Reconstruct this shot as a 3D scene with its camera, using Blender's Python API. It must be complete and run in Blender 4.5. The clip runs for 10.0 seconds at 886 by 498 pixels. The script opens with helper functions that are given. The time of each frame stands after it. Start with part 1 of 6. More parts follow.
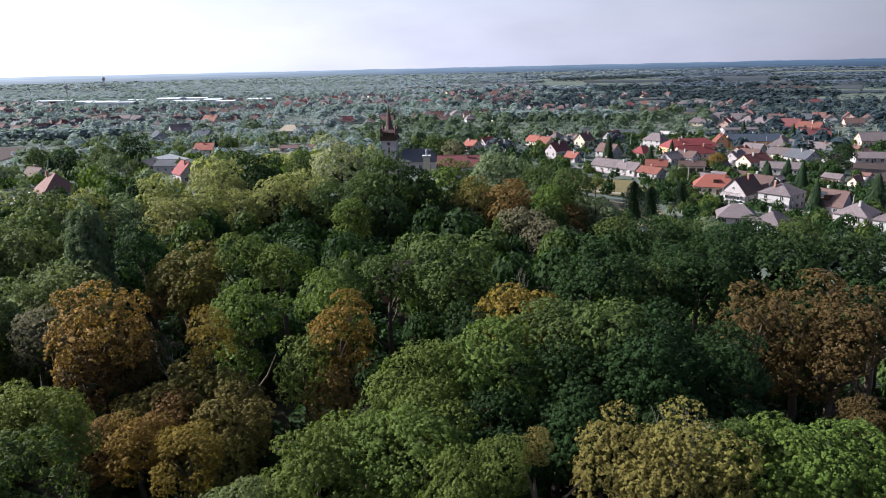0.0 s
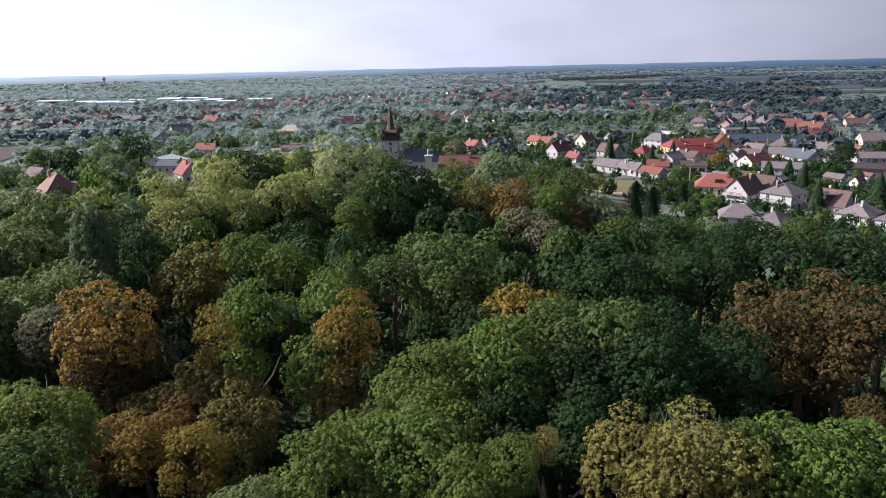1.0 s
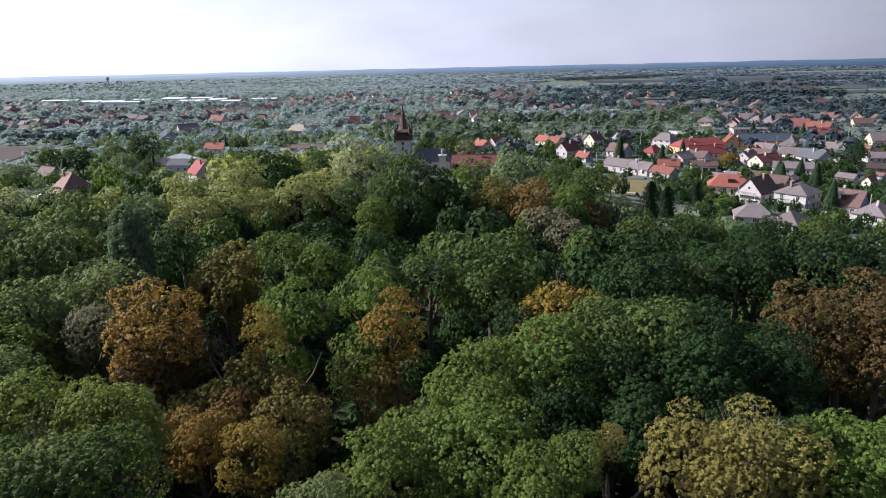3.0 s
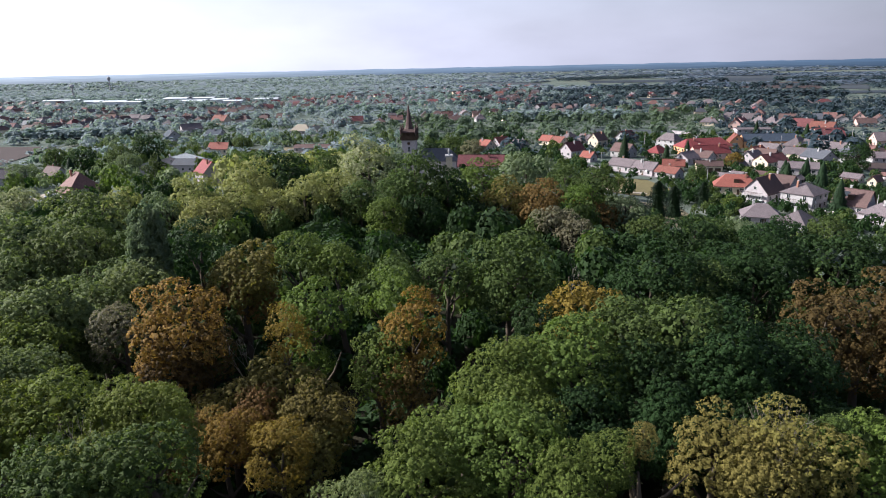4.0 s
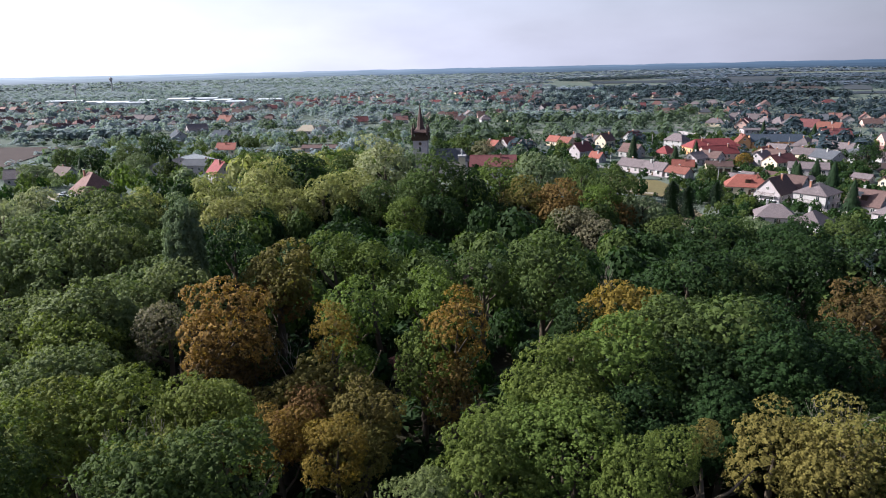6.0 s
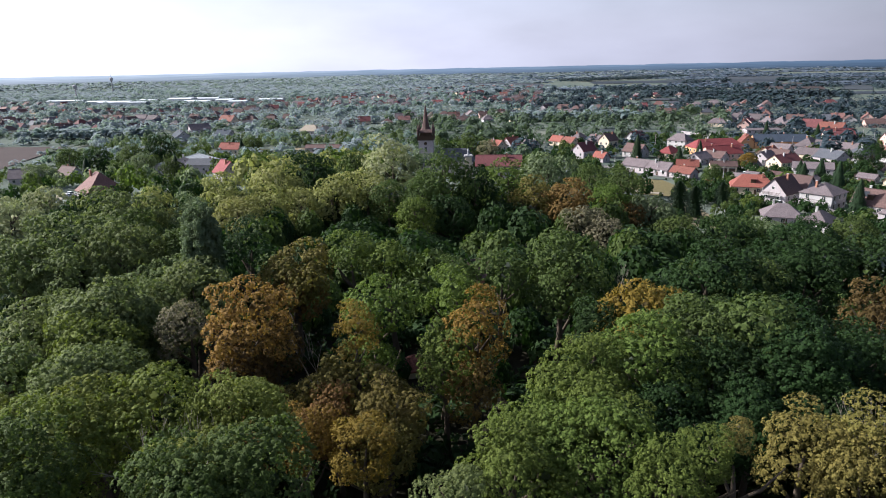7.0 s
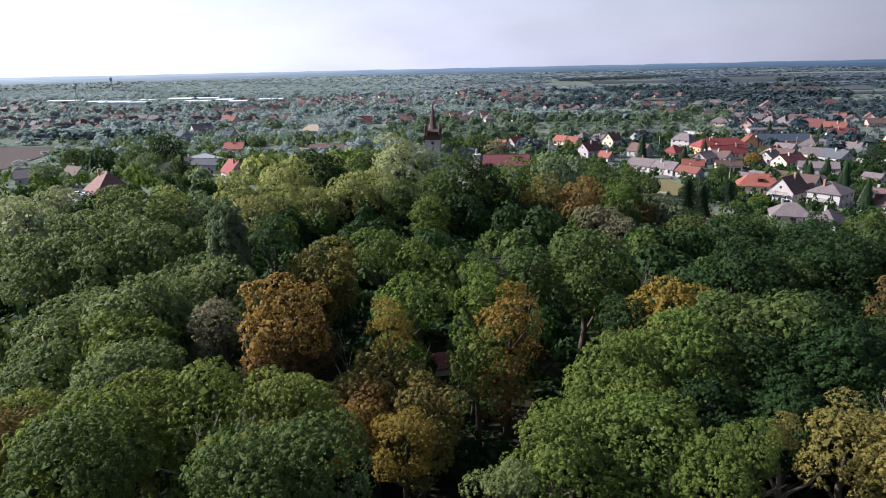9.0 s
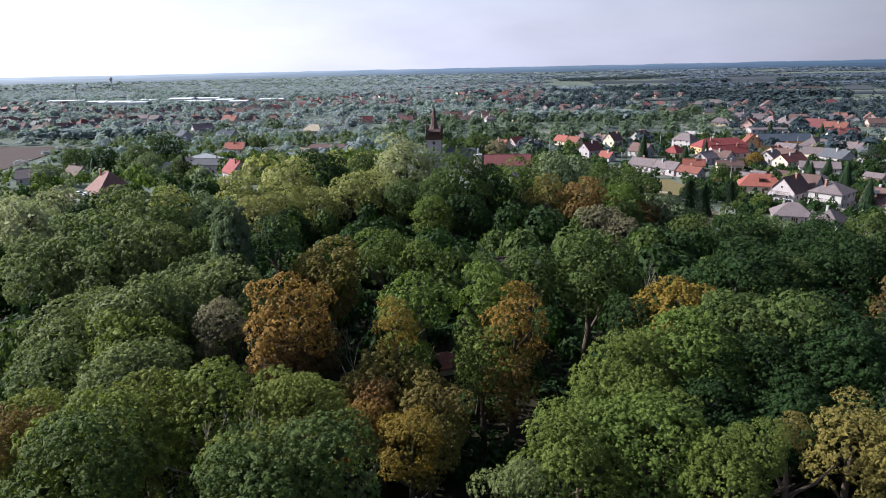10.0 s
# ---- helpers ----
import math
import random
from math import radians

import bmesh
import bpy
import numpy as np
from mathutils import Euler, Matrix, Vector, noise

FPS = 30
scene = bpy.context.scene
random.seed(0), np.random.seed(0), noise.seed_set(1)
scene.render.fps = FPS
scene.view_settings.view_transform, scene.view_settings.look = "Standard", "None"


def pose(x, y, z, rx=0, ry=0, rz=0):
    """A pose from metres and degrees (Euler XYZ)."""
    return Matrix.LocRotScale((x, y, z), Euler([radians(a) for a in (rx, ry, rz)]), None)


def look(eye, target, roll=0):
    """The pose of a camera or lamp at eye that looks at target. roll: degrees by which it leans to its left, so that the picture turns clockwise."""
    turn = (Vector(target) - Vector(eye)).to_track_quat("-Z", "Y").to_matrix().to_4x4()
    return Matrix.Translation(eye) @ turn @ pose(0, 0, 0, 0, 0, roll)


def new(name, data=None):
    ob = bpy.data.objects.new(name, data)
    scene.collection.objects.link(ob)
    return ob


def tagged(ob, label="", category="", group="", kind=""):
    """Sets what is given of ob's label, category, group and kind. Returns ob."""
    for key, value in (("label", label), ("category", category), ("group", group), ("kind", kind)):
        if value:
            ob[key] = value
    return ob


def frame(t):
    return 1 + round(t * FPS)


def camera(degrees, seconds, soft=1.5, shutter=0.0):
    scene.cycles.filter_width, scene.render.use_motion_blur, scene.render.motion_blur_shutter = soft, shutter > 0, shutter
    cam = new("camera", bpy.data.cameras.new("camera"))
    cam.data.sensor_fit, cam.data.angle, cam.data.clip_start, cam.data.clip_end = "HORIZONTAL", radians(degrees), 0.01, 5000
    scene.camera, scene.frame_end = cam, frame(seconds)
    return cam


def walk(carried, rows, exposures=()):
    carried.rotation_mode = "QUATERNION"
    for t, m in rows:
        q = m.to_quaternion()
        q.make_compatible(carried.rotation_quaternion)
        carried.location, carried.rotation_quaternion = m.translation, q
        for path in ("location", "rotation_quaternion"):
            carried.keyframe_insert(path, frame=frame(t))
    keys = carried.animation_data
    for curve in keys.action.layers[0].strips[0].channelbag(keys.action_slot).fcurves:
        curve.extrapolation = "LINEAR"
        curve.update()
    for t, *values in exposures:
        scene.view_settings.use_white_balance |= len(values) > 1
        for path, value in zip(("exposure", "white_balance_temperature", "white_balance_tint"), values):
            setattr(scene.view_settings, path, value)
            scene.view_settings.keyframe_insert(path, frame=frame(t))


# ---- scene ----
cam = camera(71.4, 10.0, soft=1.0)
METRES, EYE, TILT, LEAN, TURN = 18.0, 49.0, -16.4, 1.22, 0.0
ROWS = [
    (0.0, 0.0, 0.0, 0.0, 0.0, 0.0, -0.0),
    (0.5, -0.016, -0.0011, -0.0007, 0.01, -0.0, 0.0),
    (1.0, -0.0319, -0.0023, -0.0014, 0.02, -0.0, -0.0),
    (1.5, -0.0916, -0.0069, -0.0044, 0.06, 0.0, -0.01),
    (2.0, -0.1517, -0.0114, -0.0071, 0.08, 0.01, -0.01),
    (2.5, -0.2121, -0.0153, -0.0086, 0.12, -0.01, -0.03),
    (4.0, -0.3973, -0.0314, -0.0119, 0.18, -0.01, -0.07),
    (4.5, -0.4585, -0.0361, -0.0146, 0.19, 0.0, -0.08),
    (5.0, -0.5199, -0.0408, -0.0169, 0.21, 0.03, -0.08),
    (5.5, -0.5819, -0.0451, -0.019, 0.21, 0.04, -0.08),
    (7.0, -0.7741, -0.0572, -0.029, 0.17, 0.05, -0.1),
    (7.5, -0.8382, -0.0622, -0.034, 0.12, 0.05, -0.08),
    (8.0, -0.9021, -0.0668, -0.0387, 0.05, 0.06, -0.07),
    (8.5, -0.9491, -0.0705, -0.0416, 0.05, 0.05, -0.06),
    (9.0, -0.9662, -0.0719, -0.0426, 0.04, 0.05, -0.06),
    (9.5, -0.979, -0.0731, -0.0433, 0.04, 0.05, -0.05),
    (10.0, -0.9959, -0.0748, -0.0446, 0.04, 0.05, -0.06),
]
walk(cam, [(t, pose(0, 0, EYE, TILT, LEAN, TURN) @ pose(METRES * x, METRES * y, METRES * z, 90 + pitch, roll, yaw)) for t, x, y, z, yaw, pitch, roll in ROWS],
     exposures=((0.0, 1.28, 5800, 10), (10.0, 1.28, 5800, 10)))

# ---------------------------------------------------------------- light
SUN_AZ, SUN_EL = 78.0, 33.0      # degrees west of straight ahead; height

world = bpy.data.worlds.new("sky")
scene.world = world
world.use_nodes = True
wt = world.node_tree
wt.nodes.clear()
w_out = wt.nodes.new("ShaderNodeOutputWorld")
w_bg = wt.nodes.new("ShaderNodeBackground")
w_sky = wt.nodes.new("ShaderNodeTexSky")
w_sky.sky_type = "NISHITA"
w_sky.sun_disc = False
w_sky.sun_elevation = radians(SUN_EL)
w_sky.sun_rotation = radians(-SUN_AZ)
w_sky.air_density, w_sky.dust_density, w_sky.ozone_density = 1.0, 3.0, 1.0
w_co = wt.nodes.new("ShaderNodeTexCoord")
w_map = wt.nodes.new("ShaderNodeMapping")
w_map.inputs["Scale"].default_value = (1.0, 1.0, 3.0)
w_noise = wt.nodes.new("ShaderNodeTexNoise")
w_noise.inputs["Scale"].default_value = 2.6
w_noise.inputs["Detail"].default_value = 6.0
w_ramp = wt.nodes.new("ShaderNodeValToRGB")
w_ramp.color_ramp.elements[0].position, w_ramp.color_ramp.elements[1].position = 0.30, 0.72
w_ramp.color_ramp.elements[0].color = (0.04, 0.04, 0.04, 1)
w_ramp.color_ramp.elements[1].color = (0.24, 0.24, 0.24, 1)
# thin cloud: thicker towards the horizon, brighter towards the sun
w_sep = wt.nodes.new("ShaderNodeSeparateXYZ")
w_low = wt.nodes.new("ShaderNodeMapRange")
w_low.inputs["From Min"].default_value, w_low.inputs["From Max"].default_value = 0.02, 0.42
w_low.inputs["To Min"].default_value, w_low.inputs["To Max"].default_value = 0.95, 0.0
w_cover = wt.nodes.new("ShaderNodeMath")
w_cover.operation = "MAXIMUM"
w_dot = wt.nodes.new("ShaderNodeVectorMath")
w_dot.operation = "DOT_PRODUCT"
w_dot.inputs[1].default_value = (-math.sin(radians(SUN_AZ)) * math.cos(radians(SUN_EL)), math.cos(radians(SUN_AZ)) * math.cos(radians(SUN_EL)), math.sin(radians(SUN_EL)))
w_glow = wt.nodes.new("ShaderNodeMapRange")
w_glow.inputs["From Min"].default_value, w_glow.inputs["From Max"].default_value = -0.49, 1.0
w_glow.inputs["To Min"].default_value, w_glow.inputs["To Max"].default_value = 1.66, 10.2
w_tone = wt.nodes.new("ShaderNodeVectorMath")
w_tone.operation = "SCALE"
w_tone.inputs[0].default_value = (1.0, 0.965, 1.105)
w_streak = wt.nodes.new("ShaderNodeTexNoise")
w_streak.inputs["Scale"].default_value, w_streak.inputs["Detail"].default_value, w_streak.inputs["Roughness"].default_value = 3.4, 5.0, 0.5
w_soft = wt.nodes.new("ShaderNodeMapRange")
w_soft.inputs["From Min"].default_value, w_soft.inputs["From Max"].default_value = 0.3, 0.7
w_soft.inputs["To Min"].default_value, w_soft.inputs["To Max"].default_value = 0.86, 1.10
w_bright = wt.nodes.new("ShaderNodeMath")
w_bright.operation = "MULTIPLY"
w_mix = wt.nodes.new("ShaderNodeMix")
w_mix.data_type = "RGBA"
wt.links.new(w_co.outputs["Generated"], w_map.inputs["Vector"])
wt.links.new(w_map.outputs["Vector"], w_noise.inputs["Vector"])
wt.links.new(w_noise.outputs["Fac"], w_ramp.inputs["Fac"])
wt.links.new(w_co.outputs["Generated"], w_sep.inputs["Vector"])
wt.links.new(w_sep.outputs["Z"], w_low.inputs["Value"])
wt.links.new(w_ramp.outputs["Color"], w_cover.inputs[0])
wt.links.new(w_low.outputs[0], w_cover.inputs[1])
wt.links.new(w_cover.outputs[0], w_mix.inputs["Factor"])
wt.links.new(w_co.outputs["Generated"], w_dot.inputs[0])
wt.links.new(w_dot.outputs["Value"], w_glow.inputs["Value"])
wt.links.new(w_map.outputs["Vector"], w_streak.inputs["Vector"])
wt.links.new(w_streak.outputs["Fac"], w_soft.inputs["Value"])
wt.links.new(w_glow.outputs[0], w_bright.inputs[0])
wt.links.new(w_soft.outputs[0], w_bright.inputs[1])
wt.links.new(w_bright.outputs[0], w_tone.inputs["Scale"])
wt.links.new(w_tone.outputs["Vector"], w_mix.inputs["B"])
wt.links.new(w_sky.outputs["Color"], w_mix.inputs["A"])
wt.links.new(w_mix.outputs["Result"], w_bg.inputs["Color"])
w_bg.inputs["Strength"].default_value = 0.066
wt.links.new(w_bg.outputs["Background"], w_out.inputs["Surface"])

sun = new("sun", bpy.data.lights.new("sun", "SUN"))
sun.data.energy, sun.data.angle, sun.data.color = 4.7, radians(0.8), (1.0, 0.93, 0.82)
a, e = radians(SUN_AZ), radians(SUN_EL)
to_sun = Vector((-math.sin(a) * math.cos(e), math.cos(a) * math.cos(e), math.sin(e)))
sun.matrix_world = look(to_sun * 300, (0, 0, 0))


# ---------------------------------------------------------------- materials
def node(nt, kind, **inputs):
    n = nt.nodes.new(kind)
    for key, value in inputs.items():
        n.inputs[key.replace("_", " ")].default_value = value
    return n


def ramp(nt, source, stops):
    r = nt.nodes.new("ShaderNodeValToRGB")
    el = r.color_ramp.elements
    while len(el) < len(stops):
        el.new(0.5)
    for i, (p, c) in enumerate(stops):
        el[i].position, el[i].color = p, (*c, 1)
    nt.links.new(source, r.inputs["Fac"])
    return r.outputs["Color"]


def mixed(nt, fac, one, two, how="MIX"):
    m = nt.nodes.new("ShaderNodeMix")
    m.data_type, m.blend_type = "RGBA", how
    for key, v in (("Factor", fac), ("A", one), ("B", two)):
        if isinstance(v, (int, float)):
            m.inputs[key].default_value = v
        elif isinstance(v, tuple):
            m.inputs[key].default_value = (*v, 1)
        else:
            nt.links.new(v, m.inputs[key])
    return m.outputs["Result"]


def noise_tex(nt, scale, detail=4.0, space="Object", rough=0.55):
    co = nt.nodes.new("ShaderNodeTexCoord")
    t = node(nt, "ShaderNodeTexNoise", Scale=scale, Detail=detail, Roughness=rough)
    nt.links.new(co.outputs[space], t.inputs["Vector"])
    return t.outputs["Fac"]


def bumped(nt, bsdf, height, strength=0.4, distance=0.05):
    b = node(nt, "ShaderNodeBump", Strength=strength, Distance=distance)
    nt.links.new(height, b.inputs["Height"])
    nt.links.new(b.outputs["Normal"], bsdf.inputs["Normal"])


def material(name):
    m = bpy.data.materials.new(name)
    m.use_nodes = True
    return m, m.node_tree, m.node_tree.nodes["Principled BSDF"]


def leaf_material(name, dark, mid, light, through_light=0.38, dusty=0.03):
    """Foliage: each leaf spray its own tone, each tree its own hue, some light through the leaf; dusty is a bluish
    sheen that stands for haze.
    """
    m, nt, b = material(name)
    geo = nt.nodes.new("ShaderNodeNewGeometry")
    col = ramp(nt, geo.outputs["Random Per Island"], [(0.0, tuple(0.5 * d + 0.5 * v for d, v in zip(dark, mid))), (0.5, mid), (1.0, tuple(0.5 * g + 0.5 * v for g, v in zip(light, mid)))])
    info = nt.nodes.new("ShaderNodeObjectInfo")
    hue = node(nt, "ShaderNodeHueSaturation")
    turn = node(nt, "ShaderNodeMapRange", To_Min=0.49, To_Max=0.512)
    val = node(nt, "ShaderNodeMapRange", To_Min=0.75, To_Max=1.25)
    big = noise_tex(nt, 0.9, 2.0)
    add = nt.nodes.new("ShaderNodeMath")
    add.operation = "MULTIPLY_ADD"
    add.inputs[1].default_value = 0.6
    nt.links.new(info.outputs["Random"], turn.inputs["Value"])
    nt.links.new(big, add.inputs[0])
    add.inputs[2].default_value = 0.2
    nt.links.new(add.outputs[0], val.inputs["Value"])
    nt.links.new(turn.outputs[0], hue.inputs["Hue"])
    nt.links.new(val.outputs[0], hue.inputs["Value"])
    nt.links.new(col, hue.inputs["Color"])
    nt.links.new(hue.outputs["Color"], b.inputs["Base Color"])
    b.inputs["Roughness"].default_value = 0.75
    b.inputs["Specular IOR Level"].default_value = 0.15
    b.inputs["Sheen Weight"].default_value = dusty
    b.inputs["Sheen Roughness"].default_value = 0.5
    b.inputs["Sheen Tint"].default_value = (0.86, 0.93, 1.0, 1)
    tr = nt.nodes.new("ShaderNodeBsdfTranslucent")
    warm = mixed(nt, 1.0, hue.outputs["Color"], (1.0, 1.08, 0.66), "MULTIPLY")
    nt.links.new(warm, tr.inputs["Color"])
    mix = nt.nodes.new("ShaderNodeMixShader")
    mix.inputs["Fac"].default_value = through_light
    nt.links.new(b.outputs["BSDF"], mix.inputs[1])
    nt.links.new(tr.outputs["BSDF"], mix.inputs[2])
    nt.links.new(mix.outputs["Shader"], nt.nodes["Material Output"].inputs["Surface"])
    return m


def rough_material(name, one, two, scale, roughness=0.85, relief=0.3, fine=None, metal=0.0):
    m, nt, b = material(name)
    n1 = noise_tex(nt, scale)
    n2 = noise_tex(nt, fine or scale * 9.0, 3.0)
    c = mixed(nt, n1, one, two)
    g = ramp(nt, n2, [(0.25, (0.72, 0.72, 0.72)), (0.75, (1.0, 1.0, 1.0))])
    c = mixed(nt, 1.0, c, g, "MULTIPLY")
    nt.links.new(c, b.inputs["Base Color"])
    b.inputs["Roughness"].default_value = roughness
    b.inputs["Metallic"].default_value = metal
    b.inputs["Specular IOR Level"].default_value = 0.5 if metal or roughness < 0.7 else 0.12
    bumped(nt, b, n2, relief)
    return m


def roof_material(name, one, two, course=0.32):
    """Tiles in courses: a wave down the slope, weathering in patches."""
    m, nt, b = material(name)
    co = nt.nodes.new("ShaderNodeTexCoord")
    wave = node(nt, "ShaderNodeTexWave", Scale=1.0 / course * 0.5, Distortion=0.6, Detail=1.0)
    wave.bands_direction = "Z"
    nt.links.new(co.outputs["Object"], wave.inputs["Vector"])
    patch = noise_tex(nt, 0.45, 5.0)
    speck = noise_tex(nt, 5.0, 3.0)
    info = nt.nodes.new("ShaderNodeObjectInfo")
    c = mixed(nt, patch, one, two)
    c = mixed(nt, 1.0, c, ramp(nt, speck, [(0.3, (0.5, 0.5, 0.5)), (0.7, (1.12, 1.12, 1.12))]), "MULTIPLY")
    c = mixed(nt, 1.0, c, ramp(nt, wave.outputs["Fac"], [(0.0, (0.8, 0.8, 0.8)), (0.5, (1, 1, 1))]), "MULTIPLY")
    hue = node(nt, "ShaderNodeHueSaturation")
    val = node(nt, "ShaderNodeMapRange", To_Min=0.8, To_Max=1.2)
    nt.links.new(info.outputs["Random"], val.inputs["Value"])
    nt.links.new(val.outputs[0], hue.inputs["Value"])
    nt.links.new(c, hue.inputs["Color"])
    nt.links.new(hue.outputs["Color"], b.inputs["Base Color"])
    b.inputs["Roughness"].default_value = 0.8
    b.inputs["Specular IOR Level"].default_value = 0.2
    bumped(nt, b, wave.outputs["Fac"], 0.5, 0.04)
    return m


LEAF = {
    "green": leaf_material("green_leaves", (0.028, 0.045, 0.011), (0.055, 0.08, 0.019), (0.095, 0.124, 0.032)),
    "fresh": leaf_material("fresh_green_leaves", (0.047, 0.077, 0.013), (0.085, 0.123, 0.021), (0.138, 0.18, 0.037)),
    "light": leaf_material("light_green_leaves", (0.044, 0.067, 0.012), (0.08, 0.111, 0.02), (0.13, 0.165, 0.034)),
    # copy of the light leaves, brightened and blued for haze on the west
    "sage": leaf_material("hazed_green_leaves", (0.059, 0.081, 0.03), (0.109, 0.134, 0.046), (0.178, 0.2, 0.082)),
    # for dark trees, and where shade is put into the leaf colour
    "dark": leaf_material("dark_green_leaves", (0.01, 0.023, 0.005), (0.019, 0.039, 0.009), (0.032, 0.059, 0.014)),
    "yellow": leaf_material("yellow_green_leaves", (0.143, 0.149, 0.05), (0.237, 0.238, 0.084), (0.326, 0.319, 0.127), 0.4),
    "moss": leaf_material("mossy_green_leaves", (0.063, 0.081, 0.016), (0.115, 0.135, 0.026), (0.187, 0.202, 0.045)),
    "olive": leaf_material("olive_grey_leaves", (0.163, 0.175, 0.093), (0.266, 0.273, 0.155), (0.384, 0.385, 0.23)),
    "rust": leaf_material("rust_leaves", (0.113, 0.063, 0.018), (0.21, 0.116, 0.03), (0.317, 0.175, 0.047)),
    "gold": leaf_material("golden_brown_leaves", (0.096, 0.064, 0.012), (0.176, 0.111, 0.021), (0.263, 0.169, 0.033)),
    "brown": leaf_material("brown_green_leaves", (0.079, 0.049, 0.016), (0.144, 0.086, 0.027), (0.216, 0.13, 0.043)),
    "umber": leaf_material("umber_leaves", (0.067, 0.058, 0.016), (0.124, 0.103, 0.027), (0.197, 0.163, 0.042)),
    "bronze": leaf_material("bronze_leaves", (0.041, 0.028, 0.009), (0.077, 0.05, 0.016), (0.12, 0.079, 0.026)),
    "pale": leaf_material("pale_dry_leaves", (0.08, 0.07, 0.018), (0.146, 0.123, 0.031), (0.243, 0.2, 0.059)),
    "silver": leaf_material("silvery_leaves", (0.082, 0.081, 0.047), (0.157, 0.143, 0.089), (0.281, 0.243, 0.158)),
    "grey": leaf_material("grey_green_leaves", (0.076, 0.105, 0.055), (0.132, 0.166, 0.086), (0.208, 0.25, 0.139)),
    # distant, woods, deep and remote: haze put into leaf colour and sheen
    "distant": leaf_material("haze_paled_leaves", (0.109, 0.147, 0.15), (0.155, 0.202, 0.215), (0.206, 0.256, 0.267), 0.5, 0.4),
    "orchard": leaf_material("orchard_leaves", (0.048, 0.074, 0.046), (0.071, 0.102, 0.063), (0.098, 0.134, 0.084), 0.45, 0.15),
    "woods": leaf_material("haze_paled_wood_leaves", (0.149, 0.182, 0.216), (0.18, 0.218, 0.258), (0.211, 0.248, 0.293), 0.5, 0.4),
    # deep and remote are also darkened, for cloud shade over the east
    "deep": leaf_material("haze_blued_leaves", (0.016, 0.032, 0.041), (0.025, 0.044, 0.056), (0.034, 0.057, 0.072), 0.42, 0.2),
    "remote": leaf_material("haze_blued_wood_leaves", (0.029, 0.048, 0.087), (0.039, 0.062, 0.114), (0.048, 0.077, 0.137), 0.5, 0.4),
    "needle": leaf_material("dark_needles", (0.008, 0.017, 0.006), (0.014, 0.029, 0.01), (0.024, 0.044, 0.017), 0.05),
}
BARK = rough_material("bark", (0.05, 0.038, 0.028), (0.105, 0.083, 0.062), 1.2, 0.9, 0.6)
DEAD_WOOD = rough_material("bare_grey_wood", (0.15, 0.13, 0.11), (0.24, 0.21, 0.18), 1.5, 0.85, 0.4)
SOIL = rough_material("ploughed_soil", (0.046, 0.033, 0.032), (0.066, 0.048, 0.045), 0.06, 0.95, 0.5, 1.0)
# leaf litter with the shade of the wood put into its colour
SHADE_LITTER = rough_material("shade_darkened_litter", (0.012, 0.012, 0.007), (0.026, 0.022, 0.012), 0.2, 0.95, 0.6, 2.0)
STUBBLE = rough_material("dry_stubble", (0.15, 0.125, 0.08), (0.21, 0.175, 0.115), 0.03, 0.95, 0.4, 0.8)
MEADOW = rough_material("mown_meadow", (0.11, 0.097, 0.045), (0.16, 0.129, 0.065), 0.04, 0.95, 0.4, 0.9)
# fallow soils blued for haze; the dark one also stands for cloud shade
HAZE_DARK_FALLOW = rough_material("haze_dark_fallow", (0.026, 0.032, 0.042), (0.038, 0.046, 0.058), 0.02, 0.95, 0.4, 0.6)
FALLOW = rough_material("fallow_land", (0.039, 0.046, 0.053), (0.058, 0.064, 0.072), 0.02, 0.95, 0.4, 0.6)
ASPHALT = rough_material("asphalt", (0.10, 0.10, 0.10), (0.17, 0.165, 0.16), 0.3, 0.9, 0.2, 4.0)
PATH = rough_material("pale_gravel", (0.27, 0.23, 0.18), (0.36, 0.31, 0.25), 0.3, 0.95, 0.3, 3.0)
WHITE = rough_material("white_plaster", (0.348, 0.304, 0.315), (0.488, 0.435, 0.45), 0.5, 0.9, 0.15, 3.0)
CREAM = rough_material("cream_plaster", (0.558, 0.458, 0.342), (0.648, 0.546, 0.423), 0.5, 0.9, 0.15, 3.0)
GREY_WALL = rough_material("grey_plaster", (0.348, 0.324, 0.325), (0.447, 0.421, 0.427), 0.5, 0.9, 0.2, 3.0)
PINK = rough_material("pink_plaster", (0.54, 0.352, 0.306), (0.63, 0.431, 0.378), 0.5, 0.9, 0.15, 3.0)
ORANGE_WALL = rough_material("orange_plaster", (0.558, 0.282, 0.135), (0.63, 0.352, 0.189), 0.5, 0.9, 0.15, 3.0)
RED_TILE = roof_material("red_tiles", (0.149, 0.052, 0.041), (0.199, 0.082, 0.063))
ORANGE_TILE = roof_material("orange_tiles", (0.188, 0.059, 0.045), (0.241, 0.087, 0.068))
CRIMSON_TILE = roof_material("crimson_tiles", (0.186, 0.04, 0.042), (0.243, 0.063, 0.064))
MUTED_RED = roof_material("muted_red_tiles", (0.144, 0.075, 0.068), (0.209, 0.113, 0.099))
SLATE = roof_material("dark_slates", (0.059, 0.063, 0.075), (0.095, 0.097, 0.114))
BROWN_TILE = roof_material("brown_tiles", (0.082, 0.051, 0.047), (0.13, 0.081, 0.075))
MAROON_TILE = roof_material("maroon_tiles", (0.108, 0.037, 0.041), (0.162, 0.058, 0.059))
GREY_TILE = roof_material("grey_slates", (0.107, 0.086, 0.091), (0.185, 0.15, 0.158))
BLUE_SHEET = roof_material("blue_black_sheet", (0.031, 0.04, 0.058), (0.047, 0.059, 0.081), 0.6)
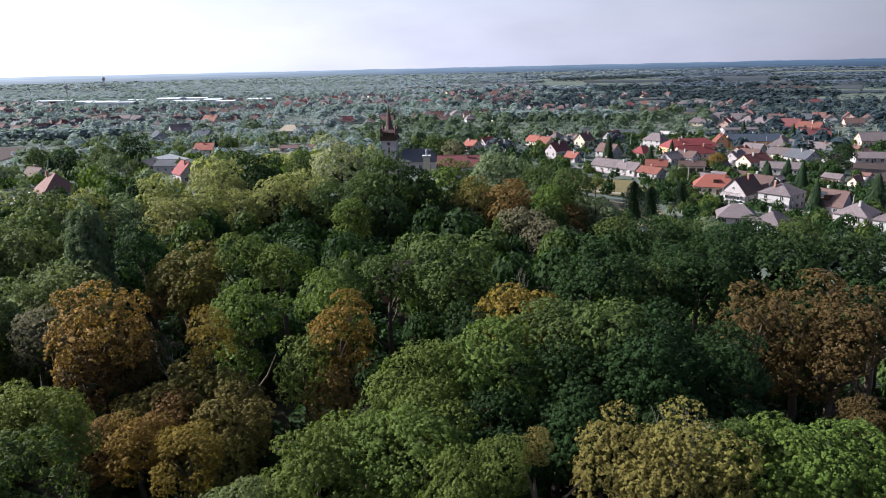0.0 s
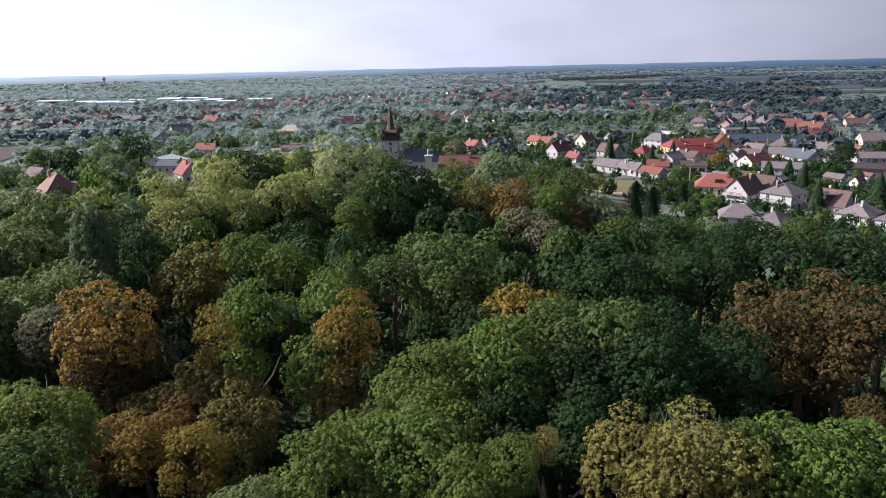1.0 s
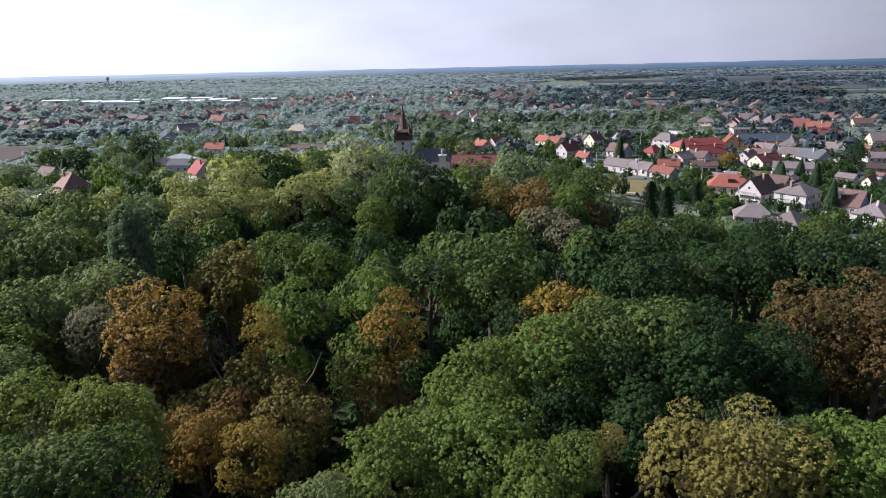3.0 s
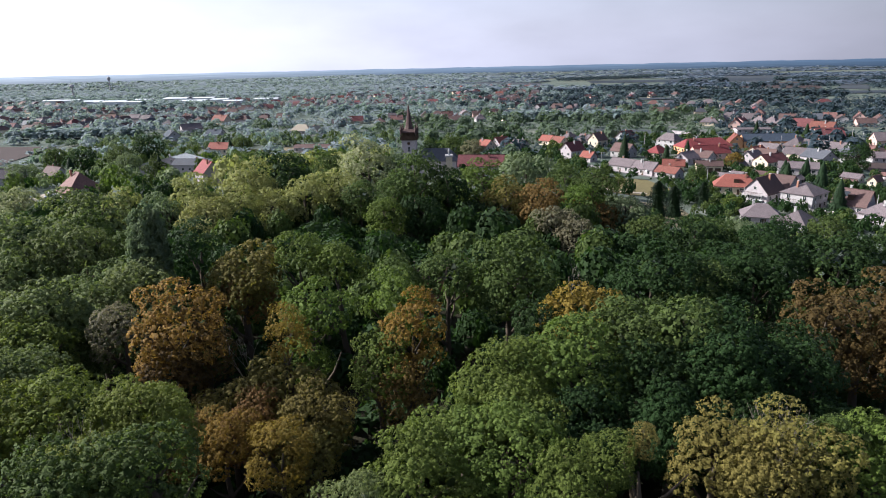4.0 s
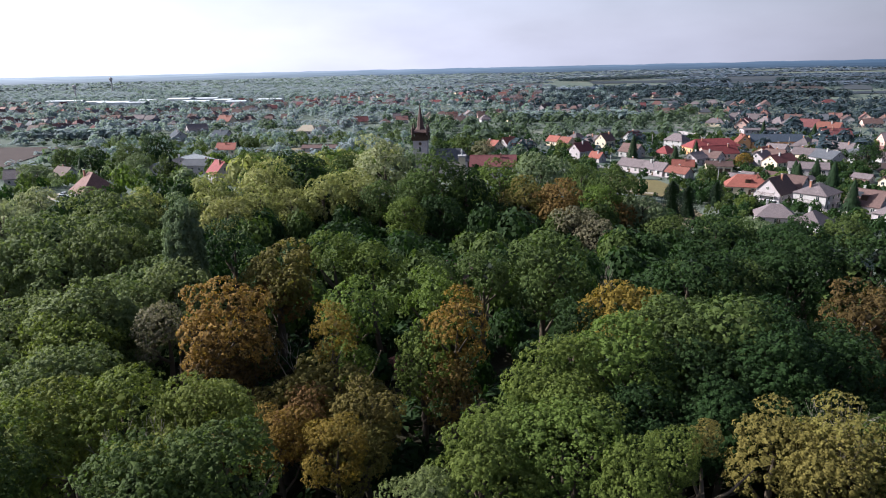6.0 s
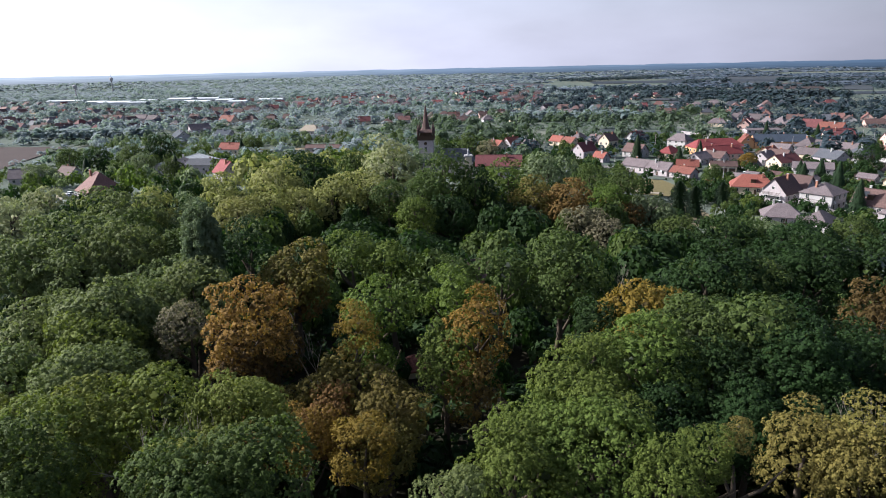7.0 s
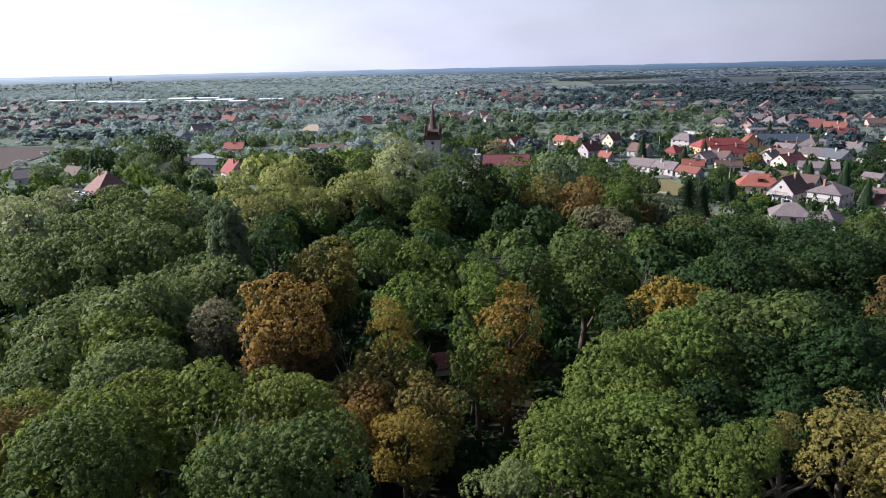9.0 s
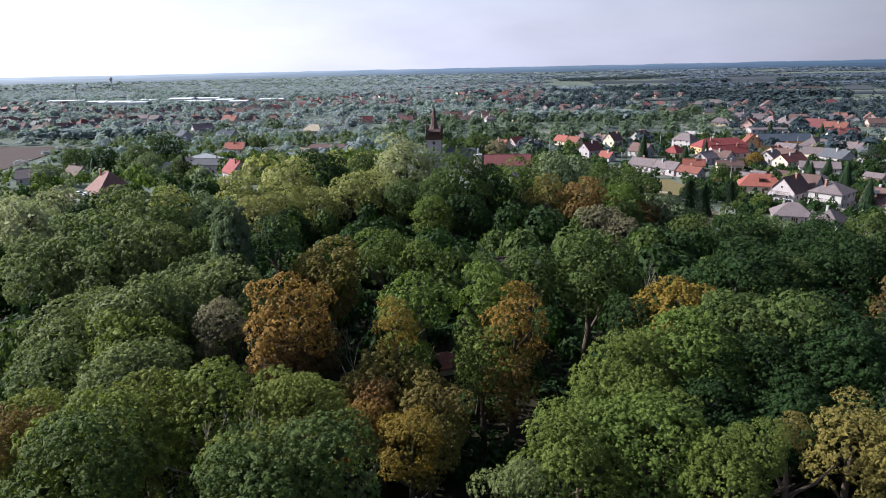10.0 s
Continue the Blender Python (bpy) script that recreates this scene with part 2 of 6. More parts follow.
PALE_SHEET = roof_material("pale_grey_sheet", (0.26, 0.27, 0.28), (0.34, 0.35, 0.36), 0.6)
WHITE_SHEET = rough_material("white_sheet_metal", (0.49, 0.509, 0.542), (0.571, 0.592, 0.621), 0.1, 0.5, 0.1, 1.0)
BRICK = rough_material("chimney_brick", (0.28, 0.13, 0.09), (0.40, 0.21, 0.15), 1.5, 0.9, 0.4)
DARK_WOOD = rough_material("dark_wood", (0.05, 0.034, 0.025), (0.10, 0.066, 0.045), 1.5, 0.8, 0.4)
FRAME = rough_material("window_frame_paint", (0.55, 0.52, 0.48), (0.68, 0.66, 0.62), 2.0, 0.6, 0.1)
METAL = rough_material("grey_metal", (0.25, 0.25, 0.26), (0.35, 0.35, 0.36), 2.0, 0.5, 0.1, None, 0.6)


def glass_material():
    m, nt, b = material("window_glass")
    b.inputs["Base Color"].default_value = (0.025, 0.03, 0.035, 1)
    b.inputs["Roughness"].default_value = 0.08
    b.inputs["Specular IOR Level"].default_value = 0.6
    return m


def paint(name, c, rough=0.35):
    m, nt, b = material(name)
    g = ramp(nt, noise_tex(nt, 3.0), [(0.3, tuple(v * 0.85 for v in c)), (0.7, c)])
    nt.links.new(g, b.inputs["Base Color"])
    b.inputs["Roughness"].default_value = rough
    b.inputs["Coat Weight"].default_value = 0.4
    return m


GLASS = glass_material()


def ground_material():
    """Grass, weeds and bare earth in patches at three scales."""
    m, nt, b = material("grassland")
    far = ramp(nt, noise_tex(nt, 0.006, 4.0), [(0.35, (0.062, 0.084, 0.066)), (0.5, (0.095, 0.114, 0.090)), (0.66, (0.145, 0.148, 0.115))])
    near = ramp(nt, noise_tex(nt, 0.07, 6.0, rough=0.7), [(0.34, (0.5, 0.55, 0.5)), (0.5, (0.8, 0.8, 0.78)), (0.68, (1.2, 1.12, 1.08))])
    c = mixed(nt, 1.0, far, near, "MULTIPLY")
    fine = noise_tex(nt, 1.3, 4.0)
    c = mixed(nt, 1.0, c, ramp(nt, fine, [(0.3, (0.7, 0.7, 0.7)), (0.7, (1.15, 1.15, 1.15))]), "MULTIPLY")
    nt.links.new(c, b.inputs["Base Color"])
    b.inputs["Roughness"].default_value = 0.95
    b.inputs["Specular IOR Level"].default_value = 0.08
    # faint bluish sheen that stands for haze over the plain
    b.inputs["Sheen Weight"].default_value = 0.05
    b.inputs["Sheen Roughness"].default_value = 0.5
    b.inputs["Sheen Tint"].default_value = (0.86, 0.93, 1.0, 1)
    bumped(nt, b, fine, 0.6, 0.2)
    return m


GRASSLAND = ground_material()


# ---------------------------------------------------------------- building helpers
def smooth(a0, b0, v):
    u = min(1.0, max(0.0, (v - a0) / (b0 - a0)))
    return u * u * (3 - 2 * u)


def height(x, y):
    """The plain lies at 0; the park stands on a low hill."""
    return 9.5 * (1 - smooth(15, 75, x)) * (1 - smooth(215, 330, y)) * (1 - 0.5 * smooth(90, 190, -x))


def from_arrays(name, verts, faces, mats, index=None, smooth_faces=False):
    me = bpy.data.meshes.new(name)
    me.from_pydata([tuple(v) for v in verts], [], [tuple(f) for f in faces])
    for m in mats:
        me.materials.append(m)
    if index is not None:
        me.polygons.foreach_set("material_index", index)
    if smooth_faces:
        me.polygons.foreach_set("use_smooth", [True] * len(me.polygons))
    me.update()
    return me


def part(name, bm, mat, parent, label=""):
    me = bpy.data.meshes.new(name)
    bm.to_mesh(me)
    bm.free()
    me.materials.append(mat)
    ob = new(name, me)
    ob.parent = parent
    if label:
        tagged(ob, label)
    return ob


def add_box(bm, x0, x1, y0, y1, z0, z1):
    v = [bm.verts.new(p) for p in ((x0, y0, z0), (x1, y0, z0), (x1, y1, z0), (x0, y1, z0), (x0, y0, z1), (x1, y0, z1), (x1, y1, z1), (x0, y1, z1))]
    for f in ((0, 3, 2, 1), (4, 5, 6, 7), (0, 1, 5, 4), (1, 2, 6, 5), (2, 3, 7, 6), (3, 0, 4, 7)):
        bm.faces.new([v[i] for i in f])


def box(x0, x1, y0, y1, z0, z1):
    bm = bmesh.new()
    add_box(bm, x0, x1, y0, y1, z0, z1)
    return bm


def lathe(profile, sides=12, square=False):
    """A turned or polygonal solid from (radius, height) pairs."""
    bm = bmesh.new()
    rings = []
    for r, z in profile:
        turn0 = math.pi / sides if square else 0.0
        rings.append([bm.verts.new((r * math.cos(turn0 + 2 * math.pi * i / sides), r * math.sin(turn0 + 2 * math.pi * i / sides), z)) for i in range(sides)])
    for lo, hi in zip(rings, rings[1:]):
        for i in range(sides):
            j = (i + 1) % sides
            bm.faces.new((lo[i], lo[j], hi[j], hi[i]))
    bm.faces.new(rings[0][::-1])
    bm.faces.new(rings[-1])
    return bm


# ---------------------------------------------------------------- ground
def axis(limit, near, step):
    out, v, s = [0.0], 0.0, step
    while v < limit:
        if v > near:
            s *= 1.18
        v += s
        out.append(min(v, limit))
    return out


gx = axis(4900, 320, 9)
gx = [-v for v in gx[:0:-1]] + gx
gy = [-v for v in axis(700, 60, 15)[:0:-1]] + axis(4850, 420, 9)
gv = [(x, y, height(x, y) + 0.25 * noise.noise((x * 0.03, y * 0.03, 0)) * (1 if abs(x) < 320 and y < 420 else 0) - 0.05) for y in gy for x in gx]
nx = len(gx)
gf = [(j * nx + i, j * nx + i + 1, (j + 1) * nx + i + 1, (j + 1) * nx + i) for j in range(len(gy) - 1) for i in range(nx - 1)]
ground = new("ground", from_arrays("ground", gv, gf, [GRASSLAND], None, True))
tagged(ground, "grass-covered plain with a low park hill", "ground", "", "structure")


def draped(name, corners, mat, label, category, lift=0.12, n=10):
    """A strip of field or road laid over the ground between four corners."""
    (ax, ay), (bx, by), (cx, cy), (dx, dy) = corners
    vs, fs = [], []
    for j in range(n + 1):
        for i in range(n + 1):
            u, v = i / n, j / n
            x = (ax * (1 - u) + bx * u) * (1 - v) + (dx * (1 - u) + cx * u) * v
            y = (ay * (1 - u) + by * u) * (1 - v) + (dy * (1 - u) + cy * u) * v
            vs.append((x, y, height(x, y) + lift))
    for j in range(n):
        for i in range(n):
            p = j * (n + 1) + i
            fs.append((p, p + 1, p + n + 2, p + n + 1))
    me = from_arrays(name, vs, fs, [mat])
    ob = new(name, me)
    bm = bmesh.new()
    bm.from_mesh(me)
    rim = bmesh.ops.extrude_face_region(bm, geom=bm.faces[:])
    for el in rim["geom"]:
        if isinstance(el, bmesh.types.BMVert):
            el.co.z += 0.1
    bm.to_mesh(me)
    bm.free()
    return tagged(ob, label, category, "", "structure")


def strip(name, x0, y0, x1, y1, width, mat, label, category, lift=0.2, n=12):
    d = Vector((x1 - x0, y1 - y0)).normalized()
    nx_, ny_ = -d.y * width / 2, d.x * width / 2
    return draped(name, ((x0 + nx_, y0 + ny_), (x1 + nx_, y1 + ny_), (x1 - nx_, y1 - ny_), (x0 - nx_, y0 - ny_)), mat, label, category, lift, n)


FIELDS = []


def field(x0, y0, x1, y1, x2, y2, x3, y3, mat, label, lift=0.15):
    FIELDS.append(((x0, y0), (x1, y1), (x2, y2), (x3, y3)))
    return draped("field", FIELDS[-1], mat, label, "field", lift)


def inside(x, y, quad):
    sign = 0
    for i in range(4):
        (ax, ay), (bx, by) = quad[i], quad[(i + 1) % 4]
        c = (bx - ax) * (y - ay) - (by - ay) * (x - ax)
        if c * sign < 0:
            return False
        sign = sign or c
    return True


# sheet of litter under the wood, coloured dark to stand for shade
draped("forest_floor", ((-150, 12), (72, 12), (58, 172), (-150, 185)), SHADE_LITTER, "forest floor of leaf litter and undergrowth, darkened as in shade", "forest floor", 0.1, 24)
field(-420, 330, -262, 338, -288, 447, -420, 456, SOIL, "brown ploughed field behind the park")
field(176, 250, 300, 262, 300, 306, 190, 300, SOIL, "bare brown garden field beside the village")
field(36, 228, 84, 232, 80, 266, 46, 285, MEADOW, "dry mown grass verge beside the village street")
field(44, 180, 73, 180, 74, 214, 46, 222, STUBBLE, "bare dusty clearing at the edge of the park")
field(-129, 383, -82, 387, -93, 416, -138, 407, STUBBLE, "pale dry stubble field behind the church")
field(-80, 396, -62, 406, -68, 430, -90, 421, SOIL, "small brown garden plot behind the church")
field(-440, 729, -298, 635, -310, 704, -447, 812, SOIL, "bare brown ground between far houses")
field(104, 471, 159, 435, 165, 462, 106, 496, FALLOW, "dry fallow strip between hedges")
strip("road", 60, 309, 118, 228, 5, ASPHALT, "grey asphalt village street", "road")
strip("road", 150, 350, 330, 330, 5.5, ASPHALT, "grey asphalt main road through the village", "road")
strip("road", 215, 352, 150, 560, 5, ASPHALT, "grey asphalt side road between houses", "road")
strip("path", 36, 232, 70, 236, 3, PATH, "pale gravel path beside the grass", "path", 0.3)


# ---------------------------------------------------------------- trees
def crown_arrays(seed, lobes, puffs, leaves, leaf, open_=0.0, aspect=1.0):
    """A unit crown: lobes round an uneven dome, each lobe set with puffs of leaf sprays."""
    rng = np.random.default_rng(seed)
    k = np.arange(lobes) + 0.5
    th = np.pi * (1 + 5 ** 0.5) * k + rng.normal(0, 0.35, lobes)
    cz = np.clip(1 - 1.62 * k / lobes + rng.normal(0, 0.09, lobes), -0.6, 0.98)
    rr = np.sqrt(1 - cz ** 2)
    out = np.stack([rr * np.cos(th), rr * np.sin(th), cz], 1)
    # limbs push the crown out in a few heads, with clefts between them
    limb = rng.normal(0, 1, (7, 3)) + np.array([0, 0, 0.5])
    limb /= np.linalg.norm(limb, axis=1)[:, None]
    lump = 0.78 + 0.34 * np.exp(-5.5 * (1 - (out @ limb.T).max(1)))
    reach = (0.76 + rng.normal(0, 0.10, lobes)) * lump
    cen = out * reach[:, None] * np.array([1, 1, aspect + 0.35 * (aspect - 1)])
    size = rng.uniform(1.2, 2.15, lobes) / lobes ** 0.5 * max(1.0, aspect) ** 0.35
    # small rounded puffs over the outer side of every lobe
    n = lobes * puffs
    own = np.repeat(np.arange(lobes), puffs)
    m = np.arange(int(puffs * 1.9)) + 0.5
    fz = 1 - 2 * m / len(m)
    fr, fa = np.sqrt(1 - fz ** 2), np.pi * (1 + 5 ** 0.5) * m
    even = np.stack([fr * np.cos(fa), fr * np.sin(fa), fz], 1)
    pd = np.empty((lobes, puffs, 3))
    for i in range(lobes):
        turned, _ = np.linalg.qr(rng.normal(0, 1, (3, 3)))
        e = even @ turned + rng.normal(0, 0.1, even.shape)
        pd[i] = e[np.argsort(-(e @ (out[i] + np.array([0, 0, 0.35]))))[:puffs]]
    pd = pd.reshape(-1, 3)
    pd /= np.linalg.norm(pd, axis=1)[:, None]
    pc = cen[own] + pd * (size[own] * rng.uniform(0.76, 1.08, n))[:, None] * np.array([1.12, 1.12, 0.66])
    ps = size[own] * rng.uniform(1.0, 1.45, n) / puffs ** 0.5
    up = pd + 0.35 * out[own] + np.array([0, 0, 0.6])
    up /= np.linalg.norm(up, axis=1)[:, None]
    which = rng.choice(n, leaves, p=ps ** 2 / (ps ** 2).sum())
    d = 0.8 * rng.normal(0, 1, (leaves, 3)) + 1.2 * up[which]
    d /= np.linalg.norm(d, axis=1)[:, None]
    far = ps[which] * (0.7 + 0.3 * rng.random(leaves) + open_ * rng.random(leaves) ** 3)
    pos = pc[which] + d * far[:, None]
    nrm = 1.2 * d + 0.2 * up[which] + rng.normal(0, 0.24, (leaves, 3))
    nrm /= np.linalg.norm(nrm, axis=1)[:, None]
    soft = 0.35 * nrm + 1.0 * d + 0.2 * up[which]
    t = np.cross(nrm, rng.normal(0, 1, (leaves, 3)))
    t /= np.linalg.norm(t, axis=1)[:, None]
    b = np.cross(nrm, t)
    ln = leaf * rng.uniform(0.6, 1.3, leaves)[:, None]
    wd = ln * rng.uniform(0.5, 0.8, leaves)[:, None]
    droop = nrm * ln * 0.2
    tips = np.stack([pos + t * ln - droop, pos - t * ln * 0.7 + b * wd, pos - t * ln * 0.7 - b * wd], 1)
    # the shaded inside of every lobe
    ico = np.array([(1, 0, 0), (0, 1, 0), (-1, 0, 0), (0, -1, 0), (0, 0, 1), (0, 0, -1)], float)
    tri = np.array([(0, 1, 4), (1, 2, 4), (2, 3, 4), (3, 0, 4), (1, 0, 5), (2, 1, 5), (3, 2, 5), (0, 3, 5)])
    core = (cen[:, None] * 0.74 + ico[None] * (size * 0.32)[:, None, None]).reshape(-1, 3)
    core_f = (tri[None] + 6 * np.arange(lobes)[:, None, None]).reshape(-1, 3)
    core_n = np.repeat(out, 6, axis=0)
    return tips.reshape(-1, 3), np.arange(leaves * 3).reshape(-1, 3), core, core_f, np.concatenate([np.repeat(soft, 3, axis=0), core_n])


def tube(vs, fs, p0, p1, r0, r1, sides=6):
    p0, p1 = Vector(p0), Vector(p1)
    d = (p1 - p0).normalized()
    u = d.orthogonal().normalized()
    w = d.cross(u)
    s = len(vs)
    for p, r in ((p0, r0), (p1, r1)):
        for i in range(sides):
            g = 2 * math.pi * i / sides
            vs.append(tuple(p + (u * math.cos(g) + w * math.sin(g)) * r))
    for i in range(sides):
        j = (i + 1) % sides
        fs.append((s + i, s + j, s + sides + j, s + sides + i))


def trunk_mesh(seed):
    """A unit-high tapered trunk that forks into limbs."""
    rng = random.Random(seed)
    vs, fs = [], []
    p, r = Vector((0, 0, -0.04)), 0.034
    for k in range(4):
        q = p + Vector((rng.uniform(-0.02, 0.02), rng.uniform(-0.02, 0.02), 0.17))
        tube(vs, fs, p, q, r, r * 0.86, 7)
        p, r = q, r * 0.86
        if k >= 1:
            for _ in range(2):
                g = rng.uniform(0, 6.28)
                mid = p + Vector((math.cos(g) * 0.12, math.sin(g) * 0.12, 0.11))
                tube(vs, fs, p, mid, r * 0.6, r * 0.42, 5)
                tube(vs, fs, mid, mid + Vector((math.cos(g + 0.4) * 0.1, math.sin(g + 0.4) * 0.1, 0.12)), r * 0.42, r * 0.15, 5)
    tube(vs, fs, p, p + Vector((0.02, 0, 0.2)), r, r * 0.3, 6)
    return from_arrays("trunk", vs, fs, [BARK], None, True)


def bare_mesh(seed, depth=5):
    """A leafless, many-forked tree, one unit high."""
    rng = random.Random(seed)
    vs, fs = [], []

    def grow(p, d, length, r, n):
        q = p + d * length
        tube(vs, fs, p, q, r, r * 0.68, 5 if n > 2 else 3)
        if n == 0:
            return
        for _ in range(rng.choice((2, 3, 3))):
            nd = (d + Vector((rng.uniform(-0.8, 0.8), rng.uniform(-0.8, 0.8), rng.uniform(-0.15, 0.4)))).normalized()
            grow(q, nd, length * rng.uniform(0.55, 0.85), r * 0.6, n - 1)

    grow(Vector((0, 0, 0)), Vector((0, 0, 1)), 0.32, 0.014, depth)
    return from_arrays("bare_crown", vs, fs, [DEAD_WOOD])


CROWNS, TRUNKS = {}, [trunk_mesh(s) for s in (1, 2, 3)]
GRADES = {"near": (36, 42, 18000, 0.027), "mid": (29, 26, 6600, 0.042), "near_small": (18, 52, 13500, 0.033), "mid_small": (15, 34, 5400, 0.05), "plume": (26, 8, 2600, 0.15), "far": (24, 5, 1700, 0.085)}


ASPECTS = (0.85, 1.1, 1.4, 1.8, 3.0)


def crown_for(kind, grade, variant, aspect):
    key = (kind, grade, variant, aspect)
    if key not in CROWNS:
        base = ("", grade, variant, aspect)
        if base not in CROWNS:
            lobes, puffs, leaves, leaf = GRADES[grade]
            v, f, c, cf, nv = crown_arrays(100 + 17 * variant + lobes, lobes, puffs, leaves, leaf, 0.2 if grade == "far" else 0.4, aspect)
            faces = f.tolist() + (cf + len(v)).tolist()
            CROWNS[base] = from_arrays("crown", np.concatenate([v, c]).tolist(), faces, [], None, True)
            CROWNS[base].normals_split_custom_set_from_vertices((nv / np.linalg.norm(nv, axis=1)[:, None]).tolist())
            top = np.sort(v[:, 2])
            CROWNS[base]["crest"] = float(top[int(len(top) * 0.988)])
            CROWNS[base]["reach"] = float(np.quantile(np.hypot(v[:, 0], v[:, 1]), 0.93))
        me = CROWNS[base].copy()
        me.name = "crown"
        me["crest"], me["reach"] = CROWNS[base]["crest"], CROWNS[base]["reach"]
        me.materials.append(LEAF[kind])
        CROWNS[key] = me
    return CROWNS[key]


LOOKS = {
    "green": "tall broadleaf tree with a dense mid-green crown", "fresh": "broadleaf tree with a bright fresh-green crown",
    "light": "broadleaf tree with a rounded light-green crown", "dark": "broadleaf tree with a dense dark-green crown",
    "yellow": "broadleaf tree with a yellow-green early-autumn crown", "rust": "horse chestnut with a rust-brown autumn crown",
    "gold": "broadleaf tree with a golden-brown autumn crown", "brown": "broadleaf tree with a dull brownish-green crown",
    "pale": "broadleaf tree with pale dry yellowish leaves", "silver": "broadleaf tree with a silvery whitish-leaved crown",
    "sage": "broadleaf tree with a soft hazed-green crown", "grey": "broadleaf tree with a grey-green crown", "moss": "broadleaf tree with a yellowish mossy-green crown",
    "bronze": "spreading tree with a wide bronze-brown autumn crown", "umber": "spreading tree with a dark orange-brown crown", "olive": "tall spreading tree with a pale olive-grey crown",
}
PLANTED = []
tree_rng = random.Random(5)


def tree(x, y, top, r, kind="green", tall=1.25, grade="near", label="", group="park trees"):
    """A tree whose crown is r wide to each side and reaches the height top."""
    base = height(x, y)
    grade = "mid" if grade == "near" and y > 52 else grade
    grade += "_small" if r < 4.3 and grade != "far" else ""
    thing = new("tree")
    thing.location = (x, y, base)
    half = min(r * tall * 1.12, max(1.0, (top - base) * 0.55))
    if tall >= 0.9 and r < 5 and grade.startswith(("near", "mid")):
        half = max(half, r * 1.25)
    aspect = min(ASPECTS, key=lambda v: abs(v - half / r))
    c = new("crown", crown_for(kind, grade, tree_rng.randrange(3), aspect))
    c.parent = thing
    wide = r * 1.04 / c.data["reach"]
    c.location = (0, 0, top - base - wide * c.data["crest"])
    c.scale = (wide * tree_rng.uniform(0.94, 1.06), wide * tree_rng.uniform(0.94, 1.06), wide)
    c.rotation_euler = (tree_rng.uniform(-0.1, 0.1), tree_rng.uniform(-0.1, 0.1), tree_rng.uniform(0, 6.28))
    t = new("trunk", TRUNKS[tree_rng.randrange(3)])
    t.parent = thing
    t.scale = ((top - base) * 0.85,) * 2 + ((top - base) * 0.92,)
    t.rotation_euler = (0, 0, tree_rng.uniform(0, 6.28))
    PLANTED.append((x, y, r))
    return tagged(thing, label or LOOKS[kind], "tree", group)


def poplar(x, y, top, r, kind, label):
    """A columnar tree: steep plumes of leaves side by side round one trunk."""
    base = height(x, y)
    thing = new("poplar")
    thing.location = (x, y, base)
    tall = top - base
    for tier, (many, out, up) in enumerate(((7, 0.62, 0.50), (7, 0.60, 0.66), (6, 0.50, 0.79), (4, 0.34, 0.88))):
        for i in range(many):
            g = 6.28 * i / many + tier * 0.5 + tree_rng.uniform(-0.25, 0.25)
            c = new("plume", crown_for(kind, "plume", i % 3, 3.0))
            c.parent = thing
            w = r * tree_rng.uniform(0.28, 0.38) / c.data["reach"]
            c.scale = (w, w, min(w * 1.4, (1.0 - up) * tall / c.data["crest"]) if tier > 1 else w * 1.4)
            c.location = (out * r * math.cos(g), out * r * math.sin(g), tall * (up + tree_rng.uniform(-0.03, 0.03)) - (0.3 if tier == 3 else 0))
            c.rotation_euler = (-0.06 * math.sin(g), 0.06 * math.cos(g), tree_rng.uniform(0, 6.28))
    vs, fs = [], []
    tube(vs, fs, (0, 0, -0.3), (0, 0, (top - base) * 0.9), 0.42, 0.08, 9)
    new("trunk", from_arrays("trunk", vs, fs, [BARK], None, True)).parent = thing
    PLANTED.append((x, y, r))
    return tagged(thing, label, "tree", "park trees")


# the rust-brown and golden trees
tree(-33.9, 54.8, 29.9, 4.4, "rust", 1.4)
tree(-34.6, 53.4, 24.6, 3.6, "bronze", 1.3)
tree(-32.0, 56.0, 25.2, 3.2, "bronze", 1.3)
tree(-11.2, 58.2, 27.2, 3.6, "gold", 1.5)
tree(-34.0, 75.5, 27.3, 5.2, "umber", 0.62, label="umbrella-shaped tree with an orange-brown crown")
tree(-34.6, 76.4, 23.6, 4.2, "brown", 0.9)
tree(-23.4, 55.0, 27.2, 2.3, "gold", 1.7, label="slender broadleaf tree with an orange-brown crown")
tree(-23.7, 53.0, 22.6, 5.0, "umber", 1.1)
tree(-27.8, 50.0, 21.5, 3.6, "umber", 1.2)
tree(-19.6, 49.2, 21.6, 3.6, "umber", 1.1)
tree(-24.6, 48.4, 21.4, 3.4, "brown", 1.0)
tree(-30.4, 46.4, 20.6, 3.4, "brown", 1.0)
tree(-20.0, 45.6, 19.6, 3.2, "umber", 1.0)
tree(-21.4, 43.2, 21.9, 2.7, "gold", 1.2)
tree(-26.6, 45.6, 21.6, 2.7, "gold", 1.2)
tree(7.4, 62.6, 26.3, 4.9, "gold", 0.9)
tree(34.5, 63.0, 25.4, 4.8, "bronze", 1.5, label="spreading tree with a wide rusty brown crown")
tree(40.4, 65.0, 26.4, 5.8, "bronze", 1.5, label="spreading tree with a wide rusty brown crown")
tree(41.8, 60.5, 25.6, 4.4, "bronze", 1.4)
tree(38.6, 50.0, 18.8, 2.8, "bronze", 1.0)
# pale and silvery trees
tree(12.4, 38.9, 24.9, 3.5, "pale", 1.35)
tree(17.2, 37.8, 25.4, 4.0, "pale", 1.35)
tree(14.6, 35.4, 24.4, 3.6, "pale", 1.3)
